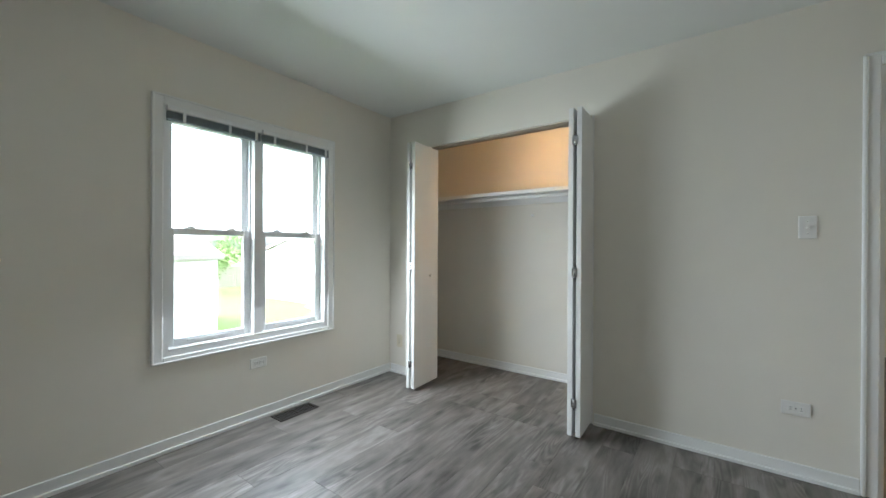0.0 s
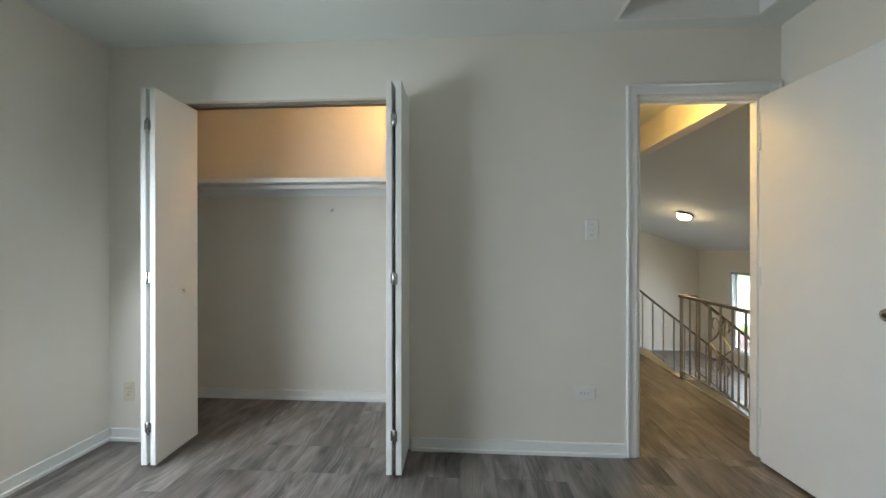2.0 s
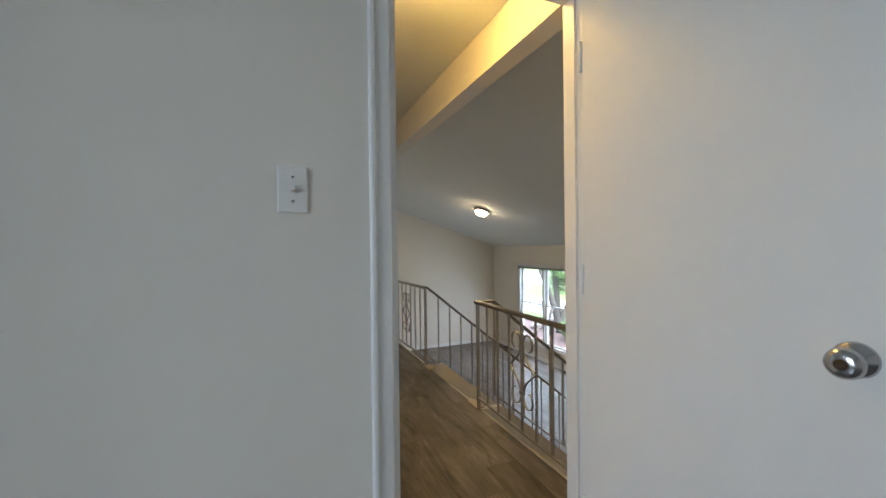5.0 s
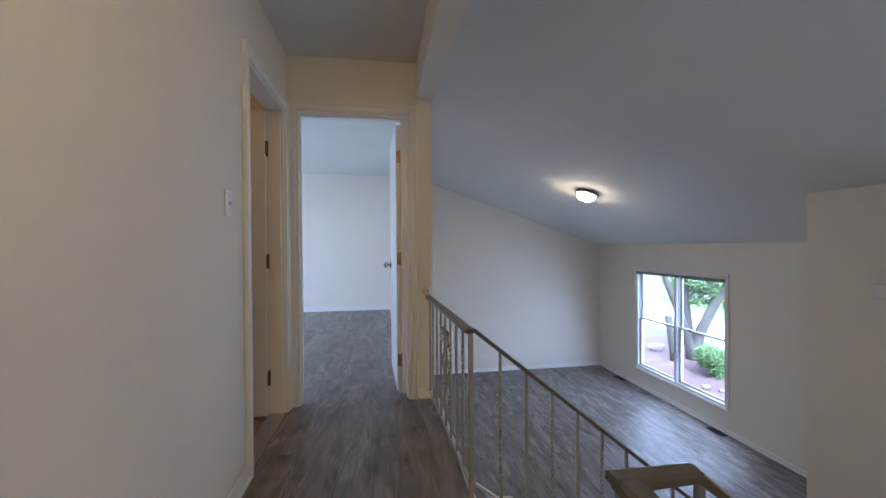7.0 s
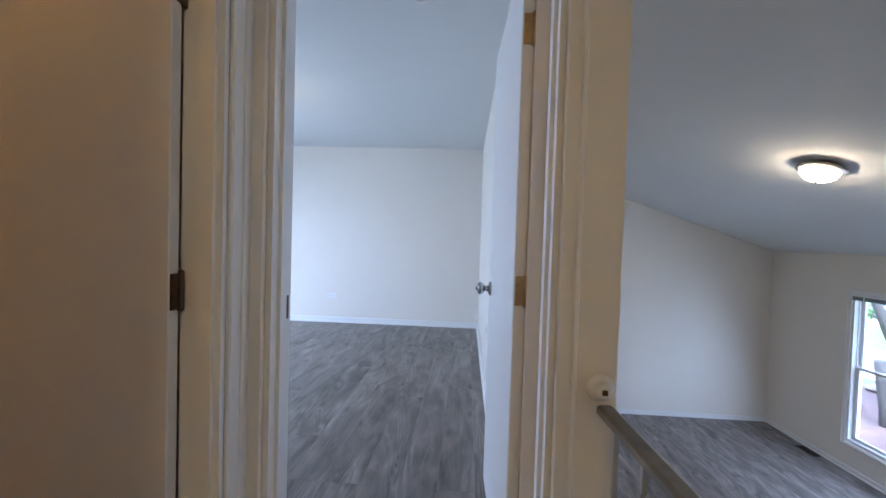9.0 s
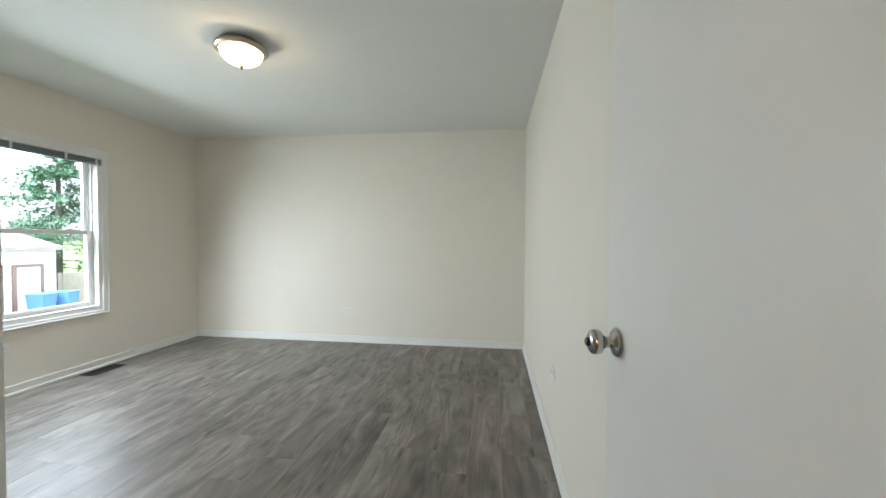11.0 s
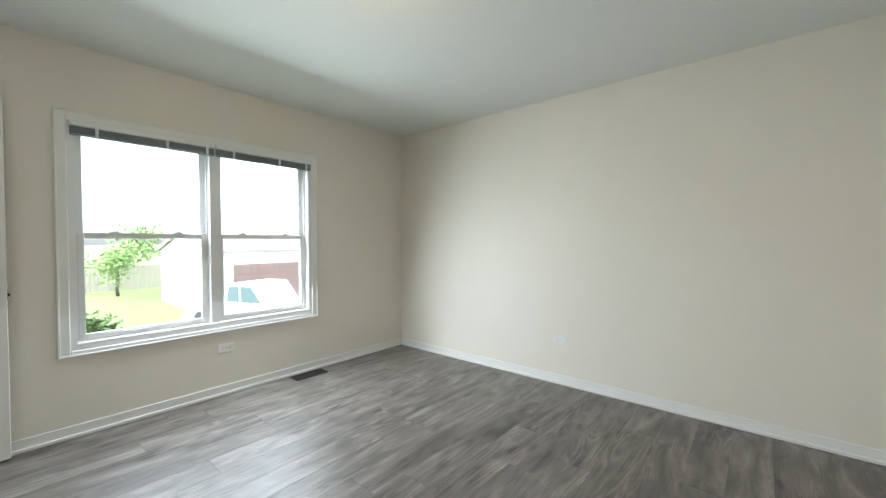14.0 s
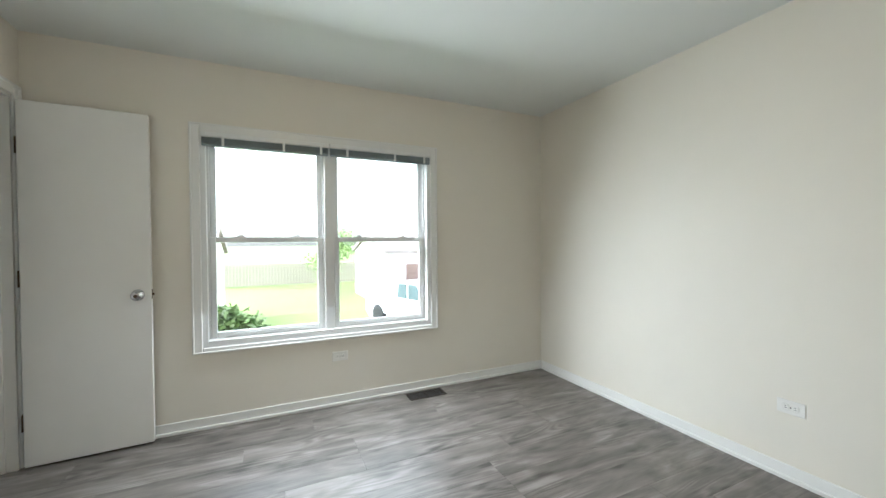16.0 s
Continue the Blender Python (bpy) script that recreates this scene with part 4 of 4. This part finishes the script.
def garage(name, x0, y0, x1, y1, eave, peak, along, label, front=None, door=None):
    """A sided building with a gable roof; along: the ridge's axis. front: its face x, with a garage door (y0, y1, top)."""
    b = thing(name, pose(0, 0, 0), label, "building")
    bm = bmesh.new()
    box(bm, x0, y0, G - 0.1, x1, y1, eave)
    part("wall", bm, SIDING, b)
    bm = bmesh.new()
    z = G + 0.2
    while z < eave - 0.15:
        box(bm, x1 - 0.001, y0, z, x1 + 0.012, y1, z + 0.012)
        box(bm, x0, y1 - 0.001, z, x1, y1 + 0.012, z + 0.012)
        z += 0.2
    part("siding_lap", bm, SIDING, b)
    bm = bmesh.new()
    o = 0.15
    if along == "y":
        mx = (x0 + x1) / 2
        sec = [(x0 - o, eave - 0.1), (mx, peak), (x1 + o, eave - 0.1), (x1 + o, eave + 0.05), (mx, peak + 0.16), (x0 - o, eave + 0.05)]
        a = [bm.verts.new((x, y0 - o, z)) for x, z in sec]
        c = [bm.verts.new((x, y1 + o, z)) for x, z in sec]
    else:
        my = (y0 + y1) / 2
        sec = [(y0 - o, eave - 0.1), (my, peak), (y1 + o, eave - 0.1), (y1 + o, eave + 0.05), (my, peak + 0.16), (y0 - o, eave + 0.05)]
        a = [bm.verts.new((x0 - o, y, z)) for y, z in sec]
        c = [bm.verts.new((x1 + o, y, z)) for y, z in sec]
    bm.faces.new(a)
    bm.faces.new(list(reversed(c)))
    for i in range(6):
        j = (i + 1) % 6
        bm.faces.new((a[i], a[j], c[j], c[i]))
    part("roof", bm, ROOFING, b, "pale shingled gable roof")
    if along == "y":
        bm = bmesh.new()
        for y in (y0, y1 - 0.1):
            vs = [bm.verts.new(c) for c in ((x0, y, eave), (x1, y, eave), (mx, y, peak), (x0, y + 0.1, eave), (x1, y + 0.1, eave), (mx, y + 0.1, peak))]
            for q in ((0, 1, 2), (3, 5, 4), (0, 3, 4, 1), (1, 4, 5, 2), (2, 5, 3, 0)):
                bm.faces.new([vs[i] for i in q])
        part("gable", bm, SIDING, b)
    if along == "x":
        bm = bmesh.new()
        for x in (x0, x1 - 0.1):
            vs = [bm.verts.new(c) for c in ((x, y0, eave), (x, y1, eave), (x, my, peak), (x + 0.1, y0, eave), (x + 0.1, y1, eave), (x + 0.1, my, peak))]
            for q in ((0, 1, 2), (3, 5, 4), (0, 3, 4, 1), (1, 4, 5, 2), (2, 5, 3, 0)):
                bm.faces.new([vs[i] for i in q])
        part("gable", bm, SIDING, b)
    if door:
        gd = part("garage_door", boxes((x1 + 0.002, door[0], G, x1 + 0.05, door[1], door[2])), GDOOR, b, "brown panelled garage door")
        for i in range(4):
            for k in range(4):
                w, hh = (door[1] - door[0]) / 4, (door[2] - G) / 4
                bm = bmesh.new()
                box(bm, x1 + 0.05, door[0] + w * k + 0.08, G + hh * i + 0.08, x1 + 0.066, door[0] + w * (k + 1) - 0.08, G + hh * (i + 1) - 0.06, bevel=0.008)
                part("panel", bm, GDOOR, gd)
        part("door_frame", boxes((x1 + 0.003, door[0] - 0.14, G, x1 + 0.07, door[0], door[2] + 0.14), (x1 + 0.003, door[1], G, x1 + 0.07, door[1] + 0.14, door[2] + 0.14),
             (x1 + 0.003, door[0], door[2], x1 + 0.07, door[1], door[2] + 0.14)), TRIM, b)
    return b


garage("neighbour_garage", -17.2, -6.0, -11.6, 3.5, 0.85, 1.75, "y", "white sided neighbouring garage with pale roof")
sh = garage("brown_door_garage", -22.0, 10.5, -15.0, 17.4, 0.78, 1.6, "y", "white sided garage with brown door across the drive", door=(11.5, 15.6, 0.15))
part("side_door", boxes((-14.998, 16.05, G, -14.96, 16.85, G + 2.05)), DOOR, sh)
part("door_frame", boxes((-14.997, 15.88, G, -14.94, 16.0, G + 2.17), (-14.997, 16.8, G, -14.94, 16.92, G + 2.17), (-14.997, 16.0, G + 2.05, -14.94, 16.8, G + 2.17)), GDOOR, sh, "dark door frame")


def leaf_clumps(seed, centres, count, size):
    """Many small leaf blades scattered in and around the given clumps (x, y, z, r)."""
    rnd = random.Random(seed)
    verts, faces = [], []
    for cx, cy, cz, r in centres:
        for _ in range(count):
            d = Vector((rnd.gauss(0, 1), rnd.gauss(0, 1), rnd.gauss(0, 0.8)))
            d = d.normalized() * r * rnd.uniform(0.35, 1.05)
            c = Vector((cx, cy, cz)) + d
            u = Vector((rnd.uniform(-1, 1), rnd.uniform(-1, 1), rnd.uniform(-0.6, 0.6))).normalized()
            v = u.cross(Vector((rnd.uniform(-1, 1), rnd.uniform(-1, 1), rnd.uniform(0.2, 1)))).normalized()
            s = size * rnd.uniform(0.6, 1.3)
            k = len(verts)
            verts += [c - u * s, c + v * s * 0.45, c + u * s, c - v * s * 0.45]
            faces.append((k, k + 1, k + 2, k + 3))
    return verts, faces


def raw(name, verts, faces, mat, parent):
    me = bpy.data.meshes.new(name)
    me.from_pydata([tuple(v) for v in verts], [], faces)
    me.materials.append(mat)
    ob = new(name, me)
    ob.parent = parent
    return ob


def limb(bm, pts, r0, r1, seg=9):
    rings = []
    n = len(pts)
    for i, p in enumerate(pts):
        p = Vector(p)
        d = (Vector(pts[min(i + 1, n - 1)]) - Vector(pts[max(i - 1, 0)])).normalized()
        side = d.cross(Vector((0.31, 0.95, 0.05))).normalized()
        up = side.cross(d)
        r = r0 + (r1 - r0) * i / (n - 1)
        rings.append([bm.verts.new(p + (side * math.cos(a) + up * math.sin(a)) * r * (1 + 0.12 * math.sin(3 * a + i))) for a in [2 * math.pi * k / seg for k in range(seg)]])
    for a, b in zip(rings, rings[1:]):
        for k in range(seg):
            bm.faces.new((a[k], a[(k + 1) % seg], b[(k + 1) % seg], b[k])).smooth = True
    bm.faces.new(rings[-1])
    bm.faces.new(list(reversed(rings[0])))


def tree(x, y, height, spread, seed, label, stems=1, leaf=LEAF, size=0.09, density=60, base=0.16):
    rnd = random.Random(seed)
    t = thing("tree", pose(x, y, G), label, "tree")
    bm, clumps = bmesh.new(), []
    for s in range(stems):
        a = 2 * math.pi * s / max(stems, 1) + rnd.uniform(-0.4, 0.4)
        lean = spread * (0.35 if stems > 1 else 0.06)
        pts = []
        for i in range(8):
            k = i / 7
            pts.append((math.cos(a) * (0.12 * (stems > 1) + lean * k ** 1.2) + rnd.uniform(-0.05, 0.05), math.sin(a) * (0.12 * (stems > 1) + lean * k ** 1.2) + rnd.uniform(-0.05, 0.05), -0.1 + height * 0.72 * k))
        limb(bm, pts, base, base * 0.3)
        for j in range(7):
            k = 0.4 + 0.55 * rnd.random()
            p = Vector(pts[0]).lerp(Vector(pts[-1]), k)
            p = Vector(pts[int(k * 7)])
            b = rnd.uniform(0, 2 * math.pi)
            ln = spread * rnd.uniform(0.35, 0.7)
            e = p + Vector((math.cos(b) * ln, math.sin(b) * ln, ln * rnd.uniform(0.2, 0.9)))
            mid = p.lerp(e, 0.5) + Vector((rnd.uniform(-.1, .1), rnd.uniform(-.1, .1), 0.12))
            limb(bm, [p, mid, e], base * 0.32, base * 0.08, 6)
            for q in (mid, e, p.lerp(e, 0.75) + Vector((0, 0, 0.2)), p.lerp(e, 0.3)):
                clumps.append((q.x, q.y, q.z, spread * rnd.uniform(0.16, 0.30)))
        clumps.append((*pts[-1], spread * 0.3))
    part("trunk", bm, BARK, t)
    v, f = leaf_clumps(seed, clumps, density, size)
    raw("crown", v, f, leaf, t)
    return t


def conifer(x, y, height, r, seed, label):
    rnd = random.Random(seed)
    t = thing("tree", pose(x, y, G), label, "tree")
    bm, clumps = bmesh.new(), []
    limb(bm, [(0, 0, -0.1), (0.05, 0, height * 0.5), (0, 0.03, height)], 0.2, 0.03)
    for i in range(120):
        k = rnd.random() ** 0.8
        z = height * (0.08 + 0.9 * k)
        a = rnd.uniform(0, 2 * math.pi)
        ln = r * (1 - k) * rnd.uniform(0.6, 1.1) + 0.15
        e = Vector((math.cos(a) * ln, math.sin(a) * ln, z - 0.15 * ln))
        if i % 3 == 0:
            limb(bm, [(0, 0, z), e * 0.5 + Vector((0, 0, z * 0.5 + 0.05)), e], 0.035, 0.01, 5)
        for q in (0.45, 0.75, 1.0):
            clumps.append((e.x * q, e.y * q, z - 0.15 * ln * q, 0.28 + 0.25 * (1 - k)))
    part("trunk", bm, BARK, t)
    v, f = leaf_clumps(seed, clumps, 40, 0.11)
    raw("crown", v, f, PINE, t)
    return t


def shrub(x, y, r, seed, label, mat=LEAF, n=300, rise=0.0):
    t = thing("shrub", pose(x, y, G), label, "shrub")
    rnd = random.Random(seed)
    bm = bmesh.new()
    cl = []
    for i in range(9):
        a = rnd.uniform(0, 6.28)
        e = (math.cos(a) * r * 0.55 * rnd.random(), math.sin(a) * r * 0.55 * rnd.random(), rise + r * rnd.uniform(0.5, 1.1))
        limb(bm, [(0, 0, -0.05), (e[0] * 0.5, e[1] * 0.5, e[2] * 0.5), e], 0.02, 0.006, 5)
        cl.append((*e, r * 0.5))
        if rise:
            cl.append((e[0], e[1], e[2] * rnd.uniform(0.15, 0.8), r * 0.6))
    part("stem", bm, BARK, t)
    v, f = leaf_clumps(seed, cl, int(n * 2.2), 0.034)
    raw("crown", v, f, mat, t)
    return t


def front_tree(x, y, label):
    """Leaning stems out of one flared base, a sawn-off stub, and a loose crown hanging low on one side."""
    rnd = random.Random(11)
    t = thing("tree", pose(x, y, G), label, "tree")
    bm, clumps = bmesh.new(), []

    def along(pts, r0, r1):
        limb(bm, [(a, -0.11 * a + c, h) for a, c, h in pts], r0, r1, 10)
    along([(0, 0, -0.1), (0.02, 0, 0.25), (0.18, 0.02, 0.75), (0.55, 0.05, 1.43), (1.0, 0.1, 2.0), (1.35, 0.2, 3.0), (1.5, 0.3, 4.6)], 0.17, 0.05)
    along([(-0.05, 0, -0.1), (-0.08, 0.03, 0.4), (-0.22, 0.05, 0.9), (-0.45, 0.0, 1.45), (-0.87, -0.1, 2.26), (-1.2, -0.2, 3.4), (-1.4, -0.2, 4.6)], 0.14, 0.04)
    along([(0.05, 0.1, 0.2), (0.1, 0.3, 0.9), (0.22, 0.6, 1.9), (0.3, 0.9, 3.3), (0.3, 1.1, 4.8)], 0.13, 0.05)
    along([(-0.58, -0.1, -0.1), (-0.62, -0.1, 0.35), (-0.72, -0.12, 0.85), (-0.80, -0.12, 1.27)], 0.12, 0.09)
    along([(-0.66, -0.1, 0.5), (-0.5, -0.1, 0.8), (-0.42, -0.1, 1.0)], 0.07, 0.05)
    for k in range(44):
        a, b = rnd.uniform(-0.3, 1.9), rnd.uniform(-0.9, 1.0)
        h = rnd.uniform(1.55, 2.5) if a > 0.2 else rnd.uniform(2.2, 2.9)
        p = (0.35 + a * 0.45, -0.05, h + rnd.uniform(0.1, 0.5))
        limb(bm, [p, ((p[0] + a) / 2, b * 0.5, h + 0.25), (a, b, h)], 0.028, 0.008, 5)
        for q in range(3):
            clumps.append((a + rnd.uniform(-0.25, 0.25), b + rnd.uniform(-0.25, 0.25), h + rnd.uniform(-0.2, 0.2), rnd.uniform(0.12, 0.26)))
    for k in range(70):
        a = rnd.uniform(0, 2 * math.pi)
        r = 2.4 * math.sqrt(rnd.random())
        clumps.append((0.2 + r * math.cos(a), r * math.sin(a), rnd.uniform(3.0, 5.4), rnd.uniform(0.3, 0.55)))
    part("trunk", bm, BARK, t)
    v, f = leaf_clumps(11, clumps, 60, 0.045)
    raw("crown", v, f, LEAF, t)
    return t


front_tree(12.02, 9.89, "multi-stemmed tree with grey bark and sawn stub in mulch")
shrub(11.4, 8.65, 0.5, 5, "small green shrub in the mulch bed")
shrub(19.6, 19.5, 1.2, 6, "broad green shrub across the front walk", n=420)
shrub(20.4, 17.2, 0.8, 8, "yellow flowering shrub across the front walk", YELLOW, n=300)


def rock(x, y, r, seed):
    rnd = random.Random(seed)
    bm = bmesh.new()
    bmesh.ops.create_icosphere(bm, subdivisions=2, radius=r)
    for v in bm.verts:
        v.co = Vector((v.co.x * 1.3, v.co.y, v.co.z * 0.7)) * rnd.uniform(0.86, 1.12)
    o = part("rock", bm, STONE)
    o.location = (x, y, G + 0.06 + r * 0.4)
    tagged(o, "pale rounded edging stone on the mulch", "rock", "edging stones")


for i, (x, y, r) in enumerate(((13.1, 11.7, 0.16), (13.25, 11.2, 0.13), (11.7, 10.9, 0.2), (13.35, 10.5, 0.15), (13.4, 9.7, 0.13), (10.6, 8.0, 0.08), (10.75, 7.75, 0.06), (13.3, 8.9, 0.14), (13.2, 8.1, 0.13))):
    rock(x, y, r, 70 + i)
shrub(-0.78, 4.86, 0.42, 7, "tall green shrub against the house wall", n=420, rise=2.12)
tree(-26.0, 9.3, 5.2, 3.3, 21, "young green tree on the back lawn", 1, leaf=PALE, size=0.12, density=90, base=0.10)
conifer(-20.4, 21.6, 11.0, 3.6, 31, "tall blue-green conifer beyond the outbuilding")
for i in range(4):
    tree(-55 + 3 * (i % 3), -45 + i * 13, 8 + (i * 37 % 3), 4.2, 40 + i, "distant leafy tree beyond the back gardens", 1, leaf=PALE, size=0.28, density=26, base=0.3)
for i in range(6):
    tree(44 + 4 * (i % 2), -20 + i * 14, 8 + (i * 31 % 3), 4.4, 60 + i, "leafy street tree across the road", 1, size=0.28, density=26, base=0.3)


def fence(ax, ay, bx, by, n, label):
    f = thing("garden_fence", pose(0, 0, 0), label, "fence", "garden fences")
    a, b = Vector((ax, ay, G)), Vector((bx, by, G))
    ang = math.atan2(by - ay, bx - ax)
    step = (b - a).length / n
    bm = bmesh.new()
    box(bm, -step * 0.46, -0.011, 0.05, step * 0.46, 0.011, 1.65, bevel=0.004)
    me = mesh_of("board", bm, FENCEW)
    for i in range(n):
        o = new("board", me)
        o.location, o.rotation_euler, o.parent = a.lerp(b, (i + 0.5) / n), (0, 0, ang), f
    for z in (0.4, 1.3):
        part("rail", boxes((0, 0.012, z, (b - a).length, 0.05, z + 0.08)), FENCEW, f).matrix_basis = Matrix.Translation(a) @ Matrix.Rotation(ang, 4, "Z")


fence(-29, -12, -29, 14.0, 120, "weathered board fence along the back lawn")
fence(-16, 18.2, -11.0, 24.0, 45, "weathered board fence beside the outbuilding")


def wheelie_bin(m):
    b = thing("wheelie_bin", m, "blue plastic wheeled refuse bin with lid", "bin", "refuse bins")
    bm = bmesh.new()
    lo = [bm.verts.new((x * 0.22, y * 0.26, 0.06)) for x, y in ((-1, -1), (1, -1), (1, 1), (-1, 1))]
    hi = [bm.verts.new((x * 0.29, y * 0.34, 0.96)) for x, y in ((-1, -1), (1, -1), (1, 1), (-1, 1))]
    bm.faces.new(list(reversed(lo)))
    bm.faces.new(hi)
    for i in range(4):
        j = (i + 1) % 4
        bm.faces.new((lo[i], lo[j], hi[j], hi[i]))
    part("body", bm, BIN, b)
    bm = bmesh.new()
    box(bm, -0.31, -0.37, 0.965, 0.31, 0.37, 1.03, bevel=0.02)
    part("lid", bm, BIN, b)
    bm = bmesh.new()
    tube(bm, [(-0.25, -0.4, 0.93), (0.25, -0.4, 0.93)], 0.015, 8)
    part("handle", bm, BIN, b)
    for x in (-0.26, 0.26):
        bm = bmesh.new()
        lathe(bm, [(0.03, -0.02), (0.1, -0.02), (0.1, 0.02), (0.03, 0.02)], 16, pose(x, -0.24, 0.1, 0, 90))
        part("wheel", bm, TYRE, b)
    return b


for i, (x, y) in enumerate(((-14.3, 16.35), (-14.2, 17.1))):
    wheelie_bin(pose(x, y, G, 0, 0, -80 + 8 * i))


def prism(bm, sec, y0, y1):
    a = [bm.verts.new((x, y0, z)) for x, z in sec]
    c = [bm.verts.new((x, y1, z)) for x, z in sec]
    bm.faces.new(a)
    bm.faces.new(list(reversed(c)))
    for i in range(len(sec)):
        j = (i + 1) % len(sec)
        bm.faces.new((a[i], a[j], c[j], c[i]))


def pickup(m, label):
    c = thing("pickup_truck", m, label, "car")
    bm = bmesh.new()
    prism(bm, [(-2.7, 0.45), (-2.7, 1.05), (-0.75, 1.08), (1.15, 1.05), (2.5, 0.98), (2.68, 0.8), (2.68, 0.42)], -0.93, 0.93)
    prism(bm, [(-0.75, 1.04), (-0.62, 1.72), (-0.45, 1.78), (0.55, 1.78), (1.18, 1.04)], -0.80, 0.80)
    bmesh.ops.bevel(bm, geom=bm.edges[:], offset=0.04, segments=2, affect="EDGES")
    part("body", bm, CARW, c)
    for s in (-1, 1):
        bm = bmesh.new()
        lo, hi = sorted((s * 0.795, s * 0.812))
        prism(bm, [(-0.62, 1.14), (-0.52, 1.66), (-0.02, 1.68), (-0.02, 1.14)], lo, hi)
        part("window", bm, CARG, c, "dark side window")
        bm = bmesh.new()
        prism(bm, [(0.06, 1.14), (0.06, 1.68), (0.52, 1.68), (0.98, 1.14)], lo, hi)
        part("window", bm, CARG, c, "dark side window")
        for x in (-1.75, 1.75):
            bm = bmesh.new()
            lathe(bm, [(0.2, -0.11), (0.34, -0.11), (0.38, -0.08), (0.38, 0.08), (0.34, 0.11), (0.2, 0.11)], 24, pose(x, s * 0.86, 0.38, 90))
            wh = part("wheel", bm, TYRE, c)
            bm = bmesh.new()
            lathe(bm, [(0.04, -0.09), (0.21, -0.10), (0.21, 0.10), (0.04, 0.09)], 20, pose(x, s * 0.86, 0.38, 90))
            part("rim", bm, CHROME, wh)
        bm = bmesh.new()
        lo, hi = sorted((s * 0.62, s * 0.90))
        box(bm, 2.66, lo, 0.68, 2.70, hi, 0.86, bevel=0.015)
        part("headlight", bm, GLASS, c)
    bm = bmesh.new()
    box(bm, 2.64, -0.92, 0.36, 2.80, 0.92, 0.56, bevel=0.03)
    part("bumper", bm, CHROME, c)
    return c


pickup(pose(-10.6, 10.7, G + 0.03, 0, 0, 18), "white pickup truck parked on the concrete drive")
pickup(pose(24.0, 22.0, G + 0.03, 0, 0, 90), "white pickup truck parked on the street")


# ---- floors, board by board ----
PW, PL = 0.18, 1.22
plank_meshes = {}


def plank_mesh(w, ln):
    key = (round(w, 3), round(ln, 3))
    if key not in plank_meshes:
        c = 0.0009
        bm = bmesh.new()
        lo = [bm.verts.new((x, y, -0.006)) for x, y in ((0, 0), (key[0], 0), (key[0], key[1]), (0, key[1]))]
        md = [bm.verts.new((v.co.x, v.co.y, -0.0012)) for v in lo]
        hi = [bm.verts.new((x, y, 0)) for x, y in ((c, c), (key[0] - c, c), (key[0] - c, key[1] - c), (c, key[1] - c))]
        bm.faces.new(hi)
        for r, s in ((lo, md), (md, hi)):
            for i in range(4):
                j = (i + 1) % 4
                bm.faces.new((r[i], r[j], s[j], s[i]))
        plank_meshes[key] = mesh_of("plank", bm, PLANK)
    return plank_meshes[key]


def planked(name, x0, y0, x1, y1, z, label, seed):
    fl = structure(name, boxes((x0, y0, z - 0.12, x1, y1, z - 0.006)), SUB, label, "floor")
    rnd = random.Random(seed)
    x = x0
    while x < x1 - 0.002:
        w = min(PW, x1 - x)
        y = y0
        ln = rnd.choice((0.3, 0.5, 0.7, 0.9, 1.1))
        while y < y1 - 0.002:
            ln = min(ln, y1 - y)
            o = new("plank", plank_mesh(w, ln))
            o.location, o.parent = (x, y, z), fl
            y += ln
            ln = PL
        x += w
    return fl


LBL = "grey-brown wood-look vinyl plank floor"
planked("floor_bedroom_1", 0, -3.6, 3.92, 0, 0, LBL, 1)
planked("floor_closet", 0, 0, 2.35, 0.68, 0, LBL, 2)
planked("floor_hall", 3.1, 0.0, 4.127, 3.6, 0, LBL, 3)
planked("floor_bedroom_2", 0, 3.6, 3.93, 7.61, 0, LBL, 4)
planked("floor_living", 4.127, -1.05, XE, YN, LF, LBL, 5)
structure("floor_entry", boxes((7.0, -1.05, LF + 0.002, XE, 2.774, EF)), TILE, "brown tiled entry floor", "floor")
bt = structure("floor_bathroom", boxes((1.1, 2.2, -0.1, 3.1, 3.57, -0.008)), SUB, "brown ceramic tile bathroom floor", "floor")
bm = bmesh.new()
box(bm, 0, 0, -0.006, 0.296, 0.296, 0, bevel=0.002)
me = mesh_of("tile", bm, TILE)
for i in range(7):
    for j in range(5):
        if 1.1 + i * 0.3 < 2.99 and 2.2 + j * 0.3 < 3.5:
            o = new("tile", me)
            o.location, o.parent = (1.1 + i * 0.3, 2.2 + j * 0.3, -0.002), bt
